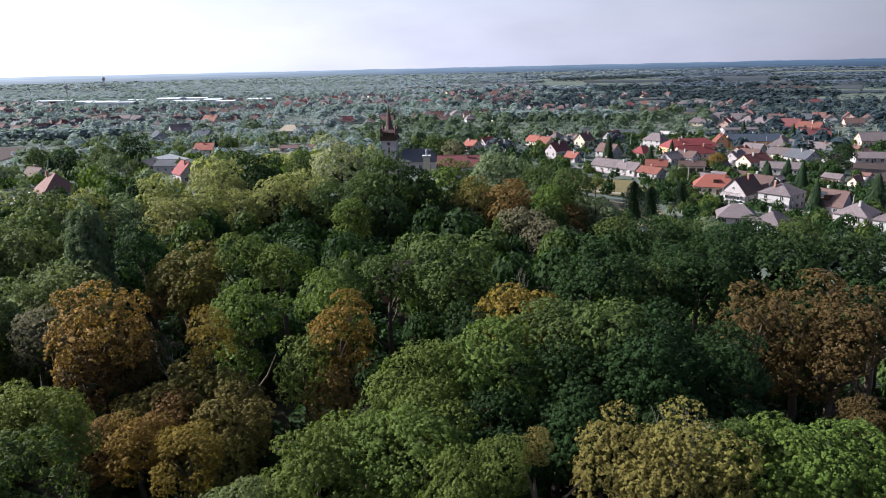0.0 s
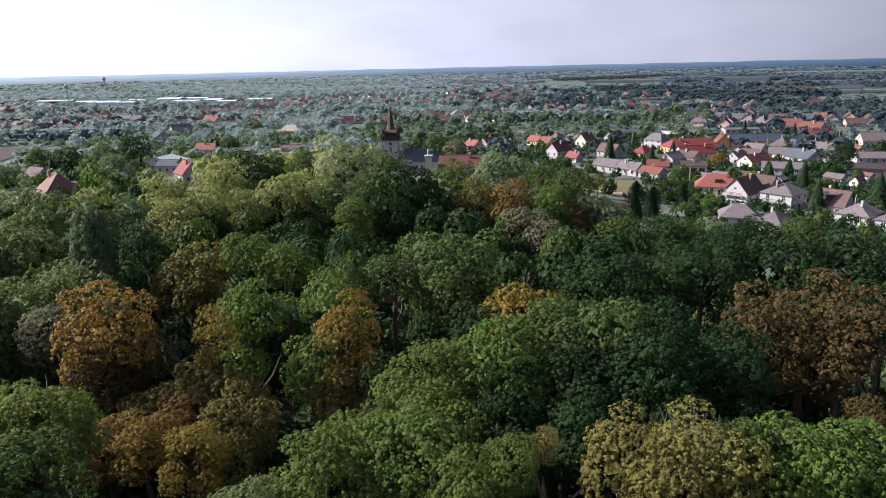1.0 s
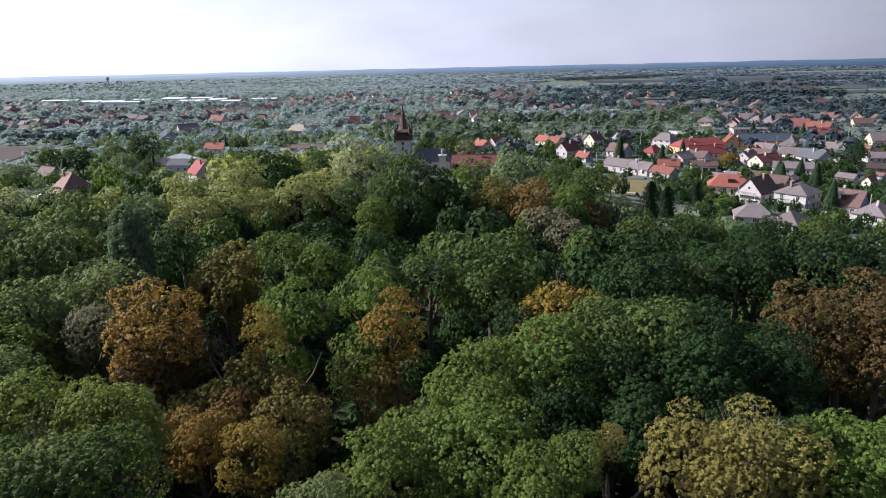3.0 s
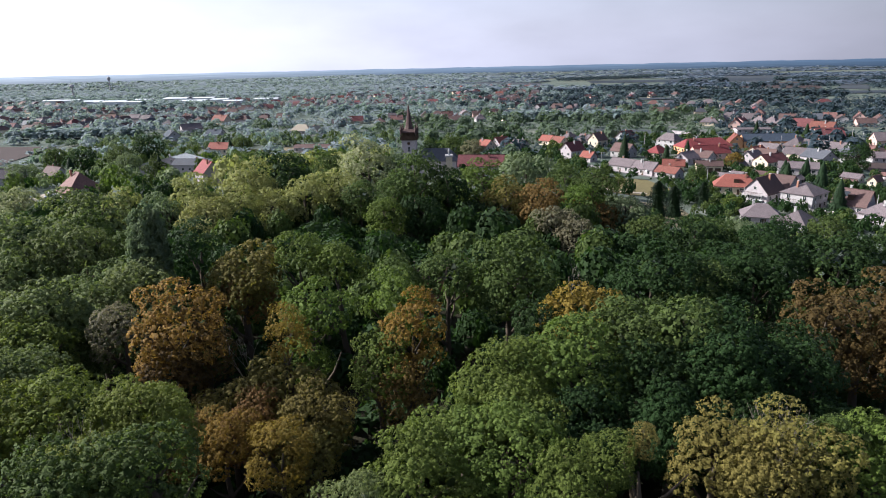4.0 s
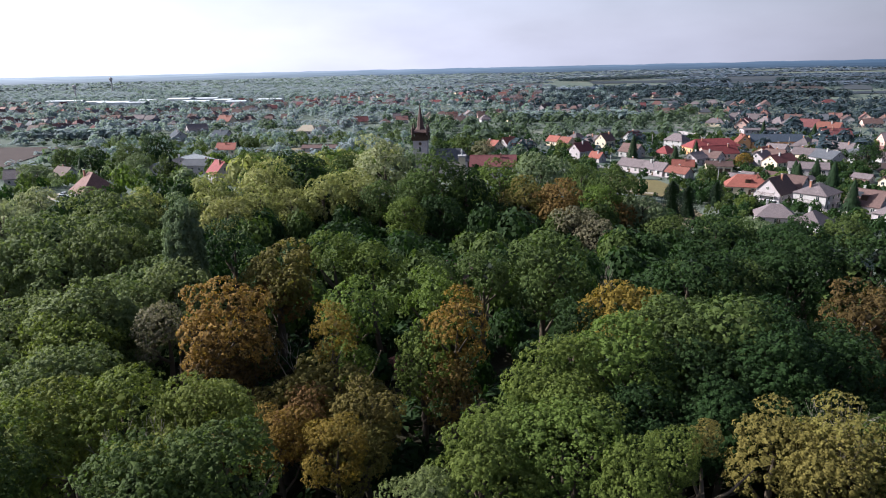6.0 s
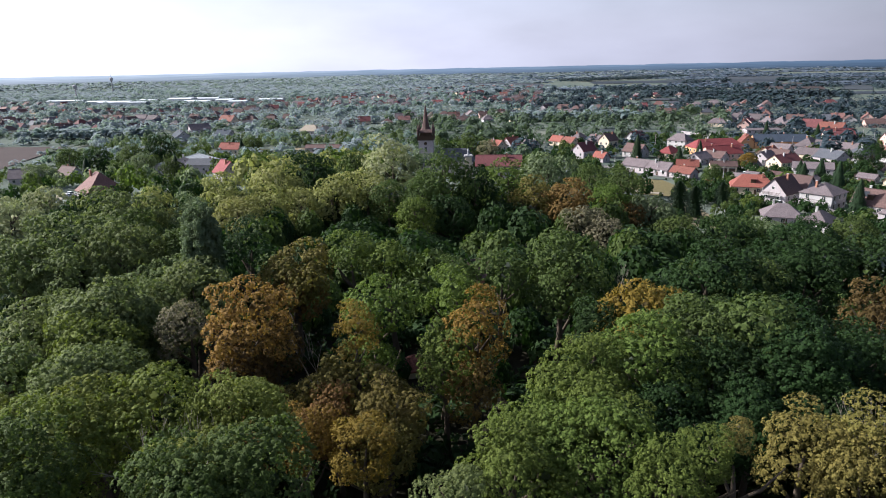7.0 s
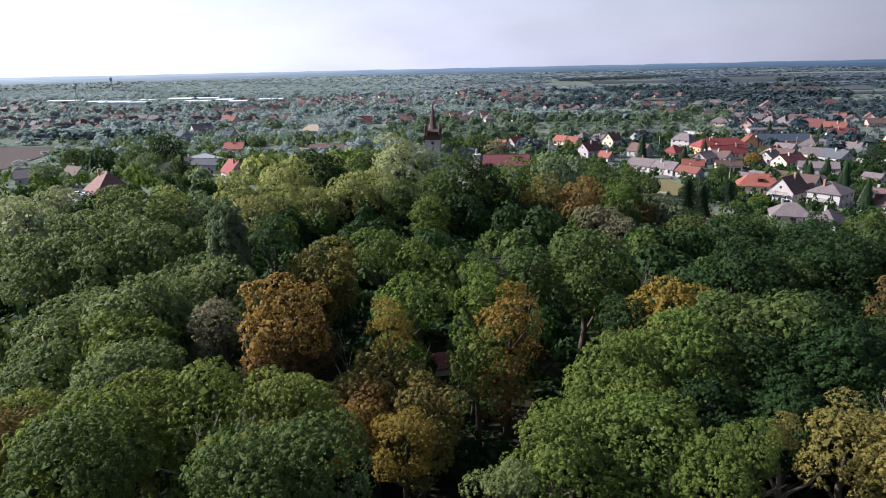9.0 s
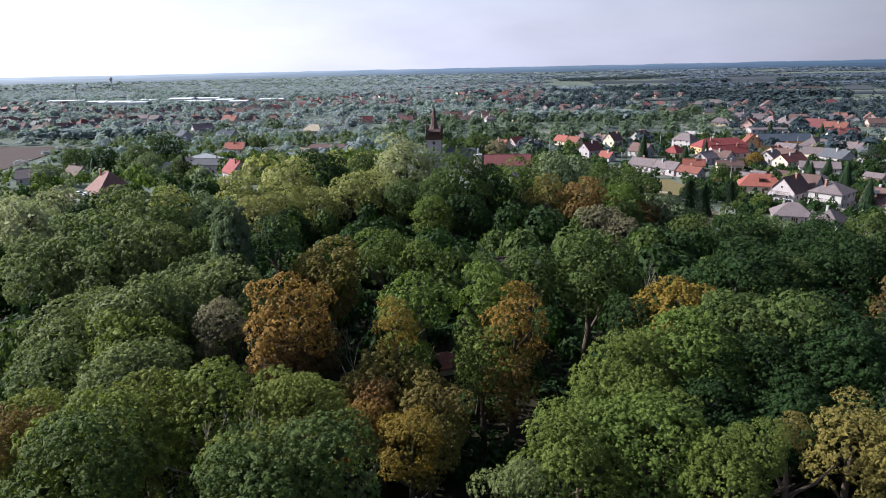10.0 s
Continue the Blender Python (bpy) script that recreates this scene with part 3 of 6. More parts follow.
tree(5.8, 36.2, 25.7, 1.0, "pale", 1.6, label="narrow tree top with pale dry leaves")
tree(-41.6, 58.4, 26.4, 2.8, "silver", 1.2)
tree(-58.5, 57.4, 26.8, 4.4, "sage", 1.2)
tree(-56.5, 52.5, 24.6, 3.8, "sage", 1.1)
tree(-48.1, 36.0, 27.2, 2.3, "brown", 1.1)
# the great green dome in the middle; dark kinds on its east side and in its gaps stand for shade
tree(15.9, 54.5, 28.1, 6.0, "green", 1.0)
tree(9.8, 53.8, 27.3, 5.0, "green", 1.1)
tree(3.6, 50.0, 27.3, 5.2, "light", 1.1)
tree(17.4, 49.5, 27.0, 5.6, "dark", 1.1)
tree(-2.0, 47.8, 26.3, 4.6, "light", 1.15)
tree(23.5, 51.4, 24.5, 5.6, "dark", 1.15)
tree(9.8, 48.2, 25.4, 5.0, "dark", 1.1)
tree(24.8, 47.0, 20.6, 4.9, "dark", 1.1)
tree(-6.1, 45.2, 22.6, 2.8, "light", 1.2)
tree(-3.0, 39.0, 25.3, 4.5, "light", 1.15)
tree(-9.4, 36.8, 24.6, 4.0, "light", 1.1)
tree(0.9, 34.5, 24.8, 2.7, "light", 1.2)
tree(3.5, 35.6, 25.4, 2.1, "light", 1.2)
tree(22.7, 37.8, 24.4, 3.6, "fresh", 1.1)
tree(26.1, 37.2, 24.4, 3.4, "fresh", 1.1)
tree(19.9, 38.5, 24.4, 2.0, "green", 1.3)
tree(29.7, 37.6, 23.8, 3.8, "fresh", 1.1)
tree(3.4, 43.6, 23.6, 4.4, "dark", 1.1)
tree(10.6, 43.4, 24.0, 4.3, "dark", 1.1)
tree(17.6, 43.6, 23.2, 4.2, "dark", 1.1)
tree(-7.4, 41.4, 23.4, 3.8, "light", 1.1)
tree(13.2, 59.2, 26.2, 4.4, "green", 1.1)
tree(20.8, 58.6, 25.6, 4.6, "dark", 1.1)
tree(27.5, 57.0, 23.4, 4.6, "dark", 1.1)
tree(-1.2, 44.0, 24.4, 3.8, "light", 1.1)
# middle rows
tree(-26.6, 76.8, 28.9, 3.2, "light", 1.1, label="small round light-green tree like a ball")
tree(-21.6, 76.2, 27.8, 3.9, "light", 1.0)
tree(-13.4, 71.0, 26.8, 2.6, "green", 1.2)
tree(-7.3, 72.6, 27.0, 3.9, "green", 1.1)
tree(0.5, 73.8, 28.5, 5.9, "green", 1.05)
tree(-21.6, 61.4, 27.2, 3.8, "fresh", 1.1)
tree(-22.2, 59.2, 22.4, 3.0, "fresh", 1.2)
tree(-14.6, 60.4, 21.6, 3.0, "green", 1.2)
tree(-13.6, 65.0, 27.2, 4.1, "fresh", 1.2)
tree(-14.4, 56.2, 23.9, 3.4, "light", 1.6)
tree(-11.5, 55.5, 20.8, 3.2, "brown", 1.2)
# dark leaves here paint the shaded gap beside the golden tree
tree(2.6, 62.0, 24.2, 3.4, "dark", 1.1)
tree(17.5, 69.0, 28.0, 5.0, "dark", 1.0)
tree(23.0, 72.5, 26.4, 4.4, "dark", 1.0)
tree(29.9, 78.5, 25.6, 4.9, "dark", 1.0)
tree(36.3, 76.5, 27.3, 4.9, "dark", 1.0)
tree(42.8, 75.0, 27.8, 5.4, "dark", 1.05)
tree(50.8, 76.5, 27.6, 5.5, "dark", 1.05)
tree(59.3, 78.5, 26.3, 5.7, "dark", 1.05)
tree(50.0, 66.0, 24.5, 5.0, "dark", 1.1)
tree(58.0, 68.0, 23.0, 5.0, "dark", 1.1)
# the western side
tree(-13.5, 33.5, 23.9, 2.9, "sage")
tree(-48.7, 56.5, 25.3, 5.0, "green")
tree(-28.0, 36.5, 28.9, 3.0, "moss")
tree(-49.8, 59.0, 28.4, 5.2, "sage")
tree(23.0, 70.5, 25.7, 4.1, "green")
tree(31.4, 73.0, 25.8, 4.2, "dark")
tree(-48.2, 66.0, 26.7, 5.1, "sage")
tree(-45.3, 69.4, 27.6, 5.7, "sage", 1.0)
tree(-51.3, 74.5, 26.5, 4.3, "sage", 1.0)
tree(-50.8, 60.2, 28.2, 5.3, "sage", 1.1)
tree(-56.1, 62.0, 26.5, 4.7, "sage", 1.1)
tree(-47.9, 53.4, 27.2, 4.3, "moss", 0.95)
tree(-45.2, 45.8, 27.1, 4.9, "sage", 1.05)
tree(-39.0, 36.6, 28.7, 3.7, "moss", 1.1)
tree(-29.3, 38.4, 28.5, 3.7, "moss", 1.1)
tree(-35.2, 37.6, 29.1, 3.6, "moss", 1.15)
tree(-40.0, 32.4, 29.6, 4.2, "moss", 1.1)
tree(-39.5, 28.4, 30.7, 4.1, "green", 1.1)
tree(-29.9, 30.2, 28.3, 3.4, "moss", 1.1)
tree(-26.2, 29.4, 30.0, 4.1, "green", 1.05)
tree(-28.2, 27.5, 30.2, 3.6, "green", 1.1)
tree(-48.3, 37.5, 27.1, 3.6, "moss", 1.1)
# farther west
poplar(-46.0, 76.0, 33.2, 3.1, "grey", "tall columnar poplar with a narrow grey-green crown")
tree(-41.4, 80.5, 30.4, 3.4, "dark", 1.6, label="tall narrow green tree beside a poplar")
tree(-57.7, 79.4, 30.3, 5.0, "sage", 1.0)
tree(-66.6, 79.4, 31.2, 6.4, "sage", 1.0)
tree(-72.0, 77.6, 28.9, 5.4, "sage", 1.1)
tree(-62.4, 74.6, 27.6, 5.1, "sage", 1.1)
tree(-52.6, 85.0, 28.4, 3.8, "green", 1.1)

# the back of the wood, towards the church
tree(-79.8, 123.0, 27.0, 9.4, "sage", 1.0, "near")
tree(-80.7, 136.0, 24.4, 5.1, "yellow", 1.1, "mid")
tree(-72.5, 138.0, 22.5, 5.1, "grey", 1.2, "mid")
tree(-66.6, 142.0, 26.4, 6.6, "yellow", 1.1, "mid")
tree(-60.2, 132.0, 22.9, 6.2, "yellow", 1.2, "mid")
tree(-60.1, 157.0, 27.3, 7.2, "yellow", 1.2, "mid")
tree(-56.2, 143.0, 23.3, 4.8, "yellow", 1.4, "mid")
tree(-53.7, 158.0, 23.1, 4.1, "yellow", 1.3, "mid")
tree(-49.7, 146.0, 22.1, 4.9, "yellow", 1.4, "mid")
tree(-50.9, 168.0, 28.0, 9.2, "dark", 1.0, "mid")
tree(-41.1, 182.0, 25.8, 6.0, "green", 1.0, "mid")
tree(-42.3, 150.0, 24.8, 6.9, "yellow", 1.5, "mid")
tree(-34.1, 151.0, 24.9, 6.1, "yellow", 1.6, "mid")
tree(-28.5, 147.0, 23.8, 5.2, "green", 1.8, "mid")
tree(-29.2, 172.0, 31.2, 7.8, "olive", 1.2, "mid")
tree(-20.6, 178.0, 26.6, 5.0, "grey", 1.2, "mid")
tree(-15.1, 148.0, 29.9, 8.1, "green", 1.6, "near")
tree(-19.5, 143.0, 25.1, 5.5, "green", 1.6, "mid")
tree(-6.8, 151.0, 26.0, 6.4, "dark", 1.6, "mid")
tree(-21.2, 135.0, 21.9, 4.8, "light", 1.7, "mid")
tree(-12.7, 138.0, 21.5, 5.8, "dark", 1.6, "mid")
tree(1.8, 158.0, 26.3, 6.7, "light", 1.3, "mid")
tree(16.5, 186.0, 23.8, 9.2, "grey", 1.0, "mid")
tree(6.8, 147.0, 23.0, 5.7, "umber", 1.4, "mid")
tree(15.0, 145.0, 23.2, 6.2, "brown", 1.3, "mid")
tree(24.8, 166.0, 23.4, 5.5, "green", 1.2, "mid")
tree(30.1, 157.0, 23.5, 6.4, "green", 1.4, "mid")
tree(26.0, 150.0, 20.7, 4.7, "fresh", 1.1, "mid")
tree(30.7, 150.0, 16.6, 6.7, "brown", 1.2, "mid")
tree(38.1, 153.0, 17.4, 6.3, "grey", 1.2, "mid")
tree(17.4, 137.0, 18.1, 5.1, "silver", 1.3, "mid")
tree(21.4, 132.0, 16.8, 4.7, "silver", 1.3, "mid")
tree(1.4, 141.0, 15.9, 5.3, "fresh", 1.3, "mid")
tree(0.2, 147.0, 17.6, 6.3, "dark", 1.5, "mid")
tree(39.6, 140.0, 14.6, 5.8, "green", 1.4, "mid")
tree(44.5, 124.0, 18.4, 6.3, "dark", 1.1, "mid")
tree(52.6, 133.0, 16.4, 6.3, "green", 1.0, "mid")
tree(60.4, 128.0, 16.2, 6.0, "dark", 1.0, "mid")
tree(68.0, 151.0, 10.5, 5.7, "grey", 0.9, "mid")
tree(77.7, 150.0, 11.4, 6.2, "dark", 0.9, "mid")
tree(89.1, 150.0, 10.8, 6.2, "green", 0.9, "mid")
tree(-110.6, 131.0, 23.7, 7.7, "olive", 1.0, "mid")
tree(-120.3, 160.0, 21.0, 5.1, "olive", 1.1, "mid")
tree(-61.8, 88.0, 29.7, 5.0, "green", 1.1, "mid")
tree(-120.7, 140.0, 22.7, 6.6, "olive", 1.0, "mid")

# the lower trees that fill the wood between them, their shade put into mostly dark leaves
fill_rng = random.Random(11)


def wood_edge(x, y):
    return (-125 - 0.1 * y < x < (72 if y < 125 else 72 - (y - 125) * 0.55) and 22 < y < 178 and x > -1.05 * y - 45 and x < 0.95 * y + 14)


def crowded(x, y, r, share=0.66):
    return any((x - px) ** 2 + (y - py) ** 2 < (share * (r + pr)) ** 2 for px, py, pr in PLANTED)


LOWER = {}


def fill(tries, most, low_r, high_r, low_h, high_h, share):
    count = 0
    for _ in range(tries):
        y = fill_rng.uniform(22, 178)
        x = fill_rng.uniform(-140, 75)
        r = fill_rng.uniform(low_r, high_r) * (1.0 if y < 100 else 1.25)
        if not wood_edge(x, y) or crowded(x, y, r, share) or (45 < y < 73 and abs(x + 18.3) < 3.2):
            continue
        top = height(x, y) + fill_rng.uniform(low_h, high_h) + (0 if y < 90 else 0.5)
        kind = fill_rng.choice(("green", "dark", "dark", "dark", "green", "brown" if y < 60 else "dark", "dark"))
        if y < 46:
            tree(x, y, top, r, kind, 1.15, "mid", "lower " + LOOKS[kind])
        else:
            PLANTED.append((x, y, r))
            LOWER.setdefault(kind, []).append((x, y, r * 1.05, top - height(x, y)))
        count += 1
        if count >= most:
            break


fill(9000, 150, 2.6, 4.4, 6.0, 10.5, 0.66)
fill(9000, 110, 2.0, 3.2, 5.0, 9.0, 0.5)


def bare_tree(x, y, top, seed):
    base = height(x, y)
    thing = new("bare_tree")
    thing.location = (x, y, base)
    b = new("bare_crown", bare_mesh(seed))
    b.parent = thing
    s = (top - base) / 1.05
    b.scale = (s * 0.55, s * 0.55, s)
    return tagged(thing, "leafless grey tree with bare forked branches", "tree", "park trees")


bare_tree(-28.4, 59.0, 27.2, 3)
bare_tree(7.7, 77.0, 24.5, 8)
bare_tree(17.6, 38.4, 25.7, 5)
bare_tree(-31.7, 32.6, 30.0, 9)
bare_tree(-38.6, 57.0, 22.0, 12)


def conifer_mesh(seed, tiers, sprays, squash, inner=0.30, lift=-0.6):
    """A unit conifer: drooping sprays in uneven tiers round a pointed stem."""
    rng = np.random.default_rng(seed)
    n = tiers * sprays
    k = rng.integers(0, tiers, n)
    z = 1 - ((k + rng.uniform(-0.3, 0.3, n)) / tiers).clip(0, 0.98) * 0.94
    reach = ((1 - z) ** squash) * 0.5 * (1 + 0.16 * np.sin(k * 2.4 + 3 * rng.random(n))) + 0.02
    th = rng.uniform(0, 2 * np.pi, n)
    rad = reach * rng.uniform(0.35, 1.08, n)
    o = np.stack([np.cos(th), np.sin(th), np.zeros(n)], 1)
    s = np.stack([-np.sin(th), np.cos(th), np.zeros(n)], 1)
    pos = o * rad[:, None] + np.array([0, 0, 1]) * (z - 0.1 * rad)[:, None]
    ln = (0.034 + (0.05 if lift < 0 else 0.0) * reach)[:, None] * rng.uniform(0.7, 1.3, n)[:, None]
    dn = o * (0.8 if lift < 0 else 0.45) + np.array([0, 0, lift])
    q = np.stack([pos - dn * ln, pos + s * ln * 0.6, pos + dn * ln, pos - s * ln * 0.6], 1).reshape(-1, 3)
    f = np.arange(n * 4).reshape(-1, 4).tolist()
    vs, fs = q.tolist(), [tuple(v) for v in f]
    # the dark inside
    b = len(vs)
    for i in range(9):
        g = 2 * math.pi * i / 9
        vs.append((inner * math.cos(g), inner * math.sin(g), 0.06))
    vs.append((0, 0, 0.9))
    fs += [(b + i, b + (i + 1) % 9, b + 9) for i in range(9)]
    return from_arrays("crown", vs, fs, [LEAF["needle"]])


CONIFERS = [conifer_mesh(1, 18, 190, 0.85), conifer_mesh(2, 20, 180, 0.75), conifer_mesh(3, 18, 190, 0.5, 0.30, 0.5)]
STEM = from_arrays("trunk", *(lambda v, f: (tube(v, f, (0, 0, -0.02), (0, 0, 0.9), 0.03, 0.006, 7), (v, f))[1])([], []), [BARK])


def conifer(x, y, h, r, variant=0, label="dark pointed conifer in the village gardens"):
    thing = new("conifer")
    thing.location = (x, y, height(x, y))
    c = new("crown", CONIFERS[variant])
    c.parent = thing
    c.scale = (r * 2, r * 2, h)
    c.rotation_euler = (0, 0, tree_rng.uniform(0, 6.28))
    t = new("trunk", STEM)
    t.parent = thing
    t.scale = (h, h, h)
    PLANTED.append((x, y, r))
    return tagged(thing, label, "conifer", "garden conifers")


# ---------------------------------------------------------------- houses
HOUSES = []
A, B = -53.0, 37.0     # the two directions of the village's ridges
PANES = {}


def window(parent, x, y, z, w, h, turn):
    """A window: a proud frame with a dark pane set back in it, its face towards -y before turning."""
    key = (round(w, 2), round(h, 2))
    if key not in PANES:
        bm = bmesh.new()
        t = 0.09
        add_box(bm, -w / 2 - t, -w / 2, -0.06, 0.05, -h / 2 - t, h / 2 + t)
        add_box(bm, w / 2, w / 2 + t, -0.06, 0.05, -h / 2 - t, h / 2 + t)
        add_box(bm, -w / 2, w / 2, -0.06, 0.05, h / 2, h / 2 + t)
        add_box(bm, -w / 2, w / 2, -0.10, 0.05, -h / 2 - t, -h / 2)
        add_box(bm, -0.03, 0.03, -0.045, 0.05, -h / 2, h / 2)
        fr = bpy.data.meshes.new("window_frame")
        bm.to_mesh(fr)
        bm.free()
        fr.materials.append(FRAME)
        bm = box(-w / 2, w / 2, -0.02, 0.03, -h / 2, h / 2)
        pn = bpy.data.meshes.new("pane")
        bm.to_mesh(pn)
        bm.free()
        pn.materials.append(GLASS)
        PANES[key] = (fr, pn)
    fr, pn = PANES[key]
    f = new("window", fr)
    f.parent = parent
    f.matrix_local = pose(x, y, z, 0, 0, turn)
    p = new("pane", pn)
    p.parent = f
    return f


def roof_shell(length, width, wall, rise, hip, over=0.45, thick=0.16):
    """A gabled (hip 0) or hipped roof as a slab with eaves."""
    L, W = length / 2 + over, width / 2 + over
    drop = over * rise / (width / 2)
    z0 = wall - drop
    in_ = min(hip * W, L - 0.02)
    bm = bmesh.new()
    lay = []
    for dz in (0.0, thick):
        lay.append([bm.verts.new(p) for p in ((-L, -W, z0 + dz), (L, -W, z0 + dz), (L, W, z0 + dz), (-L, W, z0 + dz), (-L + in_, 0, wall + rise + dz), (L - in_, 0, wall + rise + dz))])
    b, t = lay
    for q, flip in ((b, True), (t, False)):
        for f in ((0, 1, 5, 4), (2, 3, 4, 5)) + (((1, 2, 5), (3, 0, 4)) if hip else ()):
            vs = [q[i] for i in f]
            bm.faces.new(vs[::-1] if flip else vs)
    for i, j in ((0, 1), (1, 2), (2, 3), (3, 0)) if hip else ((0, 1), (2, 3)):
        bm.faces.new((b[i], b[j], t[j], t[i]))
    if not hip:
        for i, k in ((0, 4), (3, 4), (1, 5), (2, 5)):
            bm.faces.new((b[i], b[k], t[k], t[i]))
    bmesh.ops.recalc_face_normals(bm, faces=bm.faces[:])
    return bm


def house(x, y, turn, length, width, wall, rise, roof, walls, label, hip=0.0, storeys=1, chimneys=1, windows=True, name="house", dormers=0, group="village houses"):
    thing = new(name)
    thing.matrix_world = pose(x, y, height(x, y), 0, 0, turn)
    L, W = length / 2, width / 2
    bm = bmesh.new()
    add_box(bm, -L, L, -W, W, -1.2, wall)
    if not hip:
        for s in (-1, 1):
            p = [bm.verts.new(v) for v in ((s * L, -W, wall), (s * L, W, wall), (s * L, 0, wall + rise), (s * (L - 0.3), -W, wall), (s * (L - 0.3), W, wall), (s * (L - 0.3), 0, wall + rise))]
            for f in ((0, 1, 2), (5, 4, 3), (0, 2, 5, 3), (1, 4, 5, 2)):
                bm.faces.new([p[i] for i in f])
        bmesh.ops.recalc_face_normals(bm, faces=bm.faces[:])
    part("wall", bm, walls, thing)
    r = part("roof", roof_shell(length, width, wall, rise, hip), roof, thing)
    if not hip:
        cap = bmesh.new()
        add_box(cap, -L - 0.46, L + 0.46, -0.14, 0.14, wall + rise + 0.1, wall + rise + 0.24)
        part("ridge", cap, roof, r)
    rng = random.Random(int(x * 7 + y * 13))
    for i in range(chimneys):
        cx = (rng.uniform(-0.55, 0.55)) * L
        cy = rng.choice((-0.25, 0.25)) * W
        ch = part("chimney", box(cx - 0.3, cx + 0.3, cy - 0.3, cy + 0.3, wall + rise * 0.5, wall + rise + 0.9), BRICK if rng.random() < 0.6 else GREY_WALL, thing)
        part("chimney_cap", box(cx - 0.38, cx + 0.38, cy - 0.38, cy + 0.38, wall + rise + 0.9, wall + rise + 1.02), GREY_WALL, ch)
    for i in range(dormers):
        dx = (i + 0.5) / dormers * length - L
        d = part("dormer", box(dx - 0.9, dx + 0.9, -W * 0.75, -W * 0.2, wall + 0.2, wall + rise * 0.66), DARK_WOOD, thing)
        part("dormer_roof", box(dx - 1.15, dx + 1.15, -W * 0.82, -W * 0.1, wall + rise * 0.66, wall + rise * 0.66 + 0.15), roof, d)
    if windows:
        fh = wall / storeys
        for s in range(storeys):
            z = fh * s + fh * 0.56
            h = min(1.35, fh * 0.5)
            n = max(1, int(length / 3.2))
            for i in range(n):
                wx = (i + 0.5) / n * length - L
                window(thing, wx, -W, z, 1.1, h, 0)
                if i % 2 == 0:
                    window(thing, wx, W, z, 1.1, h, 180)
            n = max(1, int(width / 3.6))
            for i in range(n):
                wy = (i + 0.5) / n * width - W
                window(thing, -L, wy, z, 1.1, h, -90)
                window(thing, L, wy, z, 1.1, h, 90)
        if not hip and rise > 2.2:
            window(thing, -L, 0, wall + rise * 0.33, 0.9, 1.0, -90)
            window(thing, L, 0, wall + rise * 0.33, 0.9, 1.0, 90)
        dr = part("door", box(L * 0.12 - 0.5, L * 0.12 + 0.5, -W - 0.05, -W + 0.05, 0, 2.05), DARK_WOOD, thing)
        part("door_handle", box(L * 0.12 + 0.32, L * 0.12 + 0.42, -W - 0.1, -W - 0.05, 1.0, 1.06), METAL, dr)
    HOUSES.append((x, y, max(length, width) * 0.62))
    return tagged(thing, label, "house", group)


# houses along the near edge of the village
house(104.8, 237.0, -20, 15, 9.5, 3.2, 3.8, ORANGE_TILE, CREAM, "cream house with an orange hipped tile roof", 0.8, dormers=1)
house(108.3, 222.0, B, 12.5, 9.5, 3.6, 5.2, BROWN_TILE, WHITE, "white house with a steep dark brown gabled roof", 0, 1, 1, dormers=0)
house(118.5, 229.5, A, 9.0, 7.5, 4.2, 3.6, BROWN_TILE, WHITE, "white house wing with a dark brown gabled roof", 0)
house(115.8, 209.0, B, 11.5, 10.5, 5.6, 3.0, GREY_TILE, GREY_WALL, "two-storey grey house with a pyramid slate roof", 0.95, 2)
white_house = house(126.5, 199.0, A, 10.0, 8.2, 3.6, 4.4, BROWN_TILE, WHITE, "white gabled house with a dark brown roof", 0, 1, 1, dormers=1)
house(91.5, 189.5, -20, 11.0, 9.0, 2.8, 3.2, GREY_TILE, WHITE, "low house with a weathered grey hipped roof", 0.9)
house(98.5, 181.0, B, 9.0, 8.0, 2.6, 3.0, GREY_TILE, GREY_WALL, "low house with a grey hipped slate roof", 0.9)
house(128.5, 188.0, B, 11.0, 9.0, 3.0, 3.0, GREY_TILE, WHITE, "house with a pinkish-grey hipped roof", 0.9)
house(134.0, 178.0, B, 11.0, 9.0, 3.2, 3.2, GREY_TILE, GREY_WALL, "low house with a faded grey roof", 0.9)
house(149.0, 273.5, -25, 15.5, 7.5, 3.4, 2.2, GREY_TILE, WHITE, "long low white building with a grey roof", 0)
# the white row and the houses behind it
house(76.5, 291.0, A, 12.5, 7.5, 3.3, 2.8, GREY_TILE, WHITE, "long white row house with a grey-brown roof", 0)
house(84.0, 281.0, A, 11.5, 7.2, 3.2, 2.8, GREY_TILE, WHITE, "white row house with a weathered grey roof", 0)
house(91.0, 271.0, A, 10.0, 6.5, 2.9, 2.2, RED_TILE, WHITE, "small white house with a bright red roof", 0)
house(62.0, 341.0, B, 11.0, 8.5, 4.4, 4.0, MAROON_TILE, WHITE, "white gabled house with a dark red roof", 0)
house(67.5, 325.0, A, 7.0, 5.5, 2.6, 2.6, ORANGE_TILE, WHITE, "small house with a bright orange roof", 0)
house(58.0, 400.0, A, 9.0, 7.0, 3.0, 3.0, ORANGE_TILE, CREAM, "low house with an orange tile roof", 0)
house(64.0, 391.0, A, 8.0, 7.0, 3.0, 3.0, RED_TILE, CREAM, "low house with a red tile roof", 0)
house(74.5, 413.0, B, 9.0, 8.0, 3.0, 3.2, GREY_TILE, WHITE, "house with a grey hipped roof", 0.9)
house(82.0, 396.0, A, 10.0, 8.0, 3.0, 3.4, GREY_TILE, WHITE, "house with a grey gabled roof", 0)
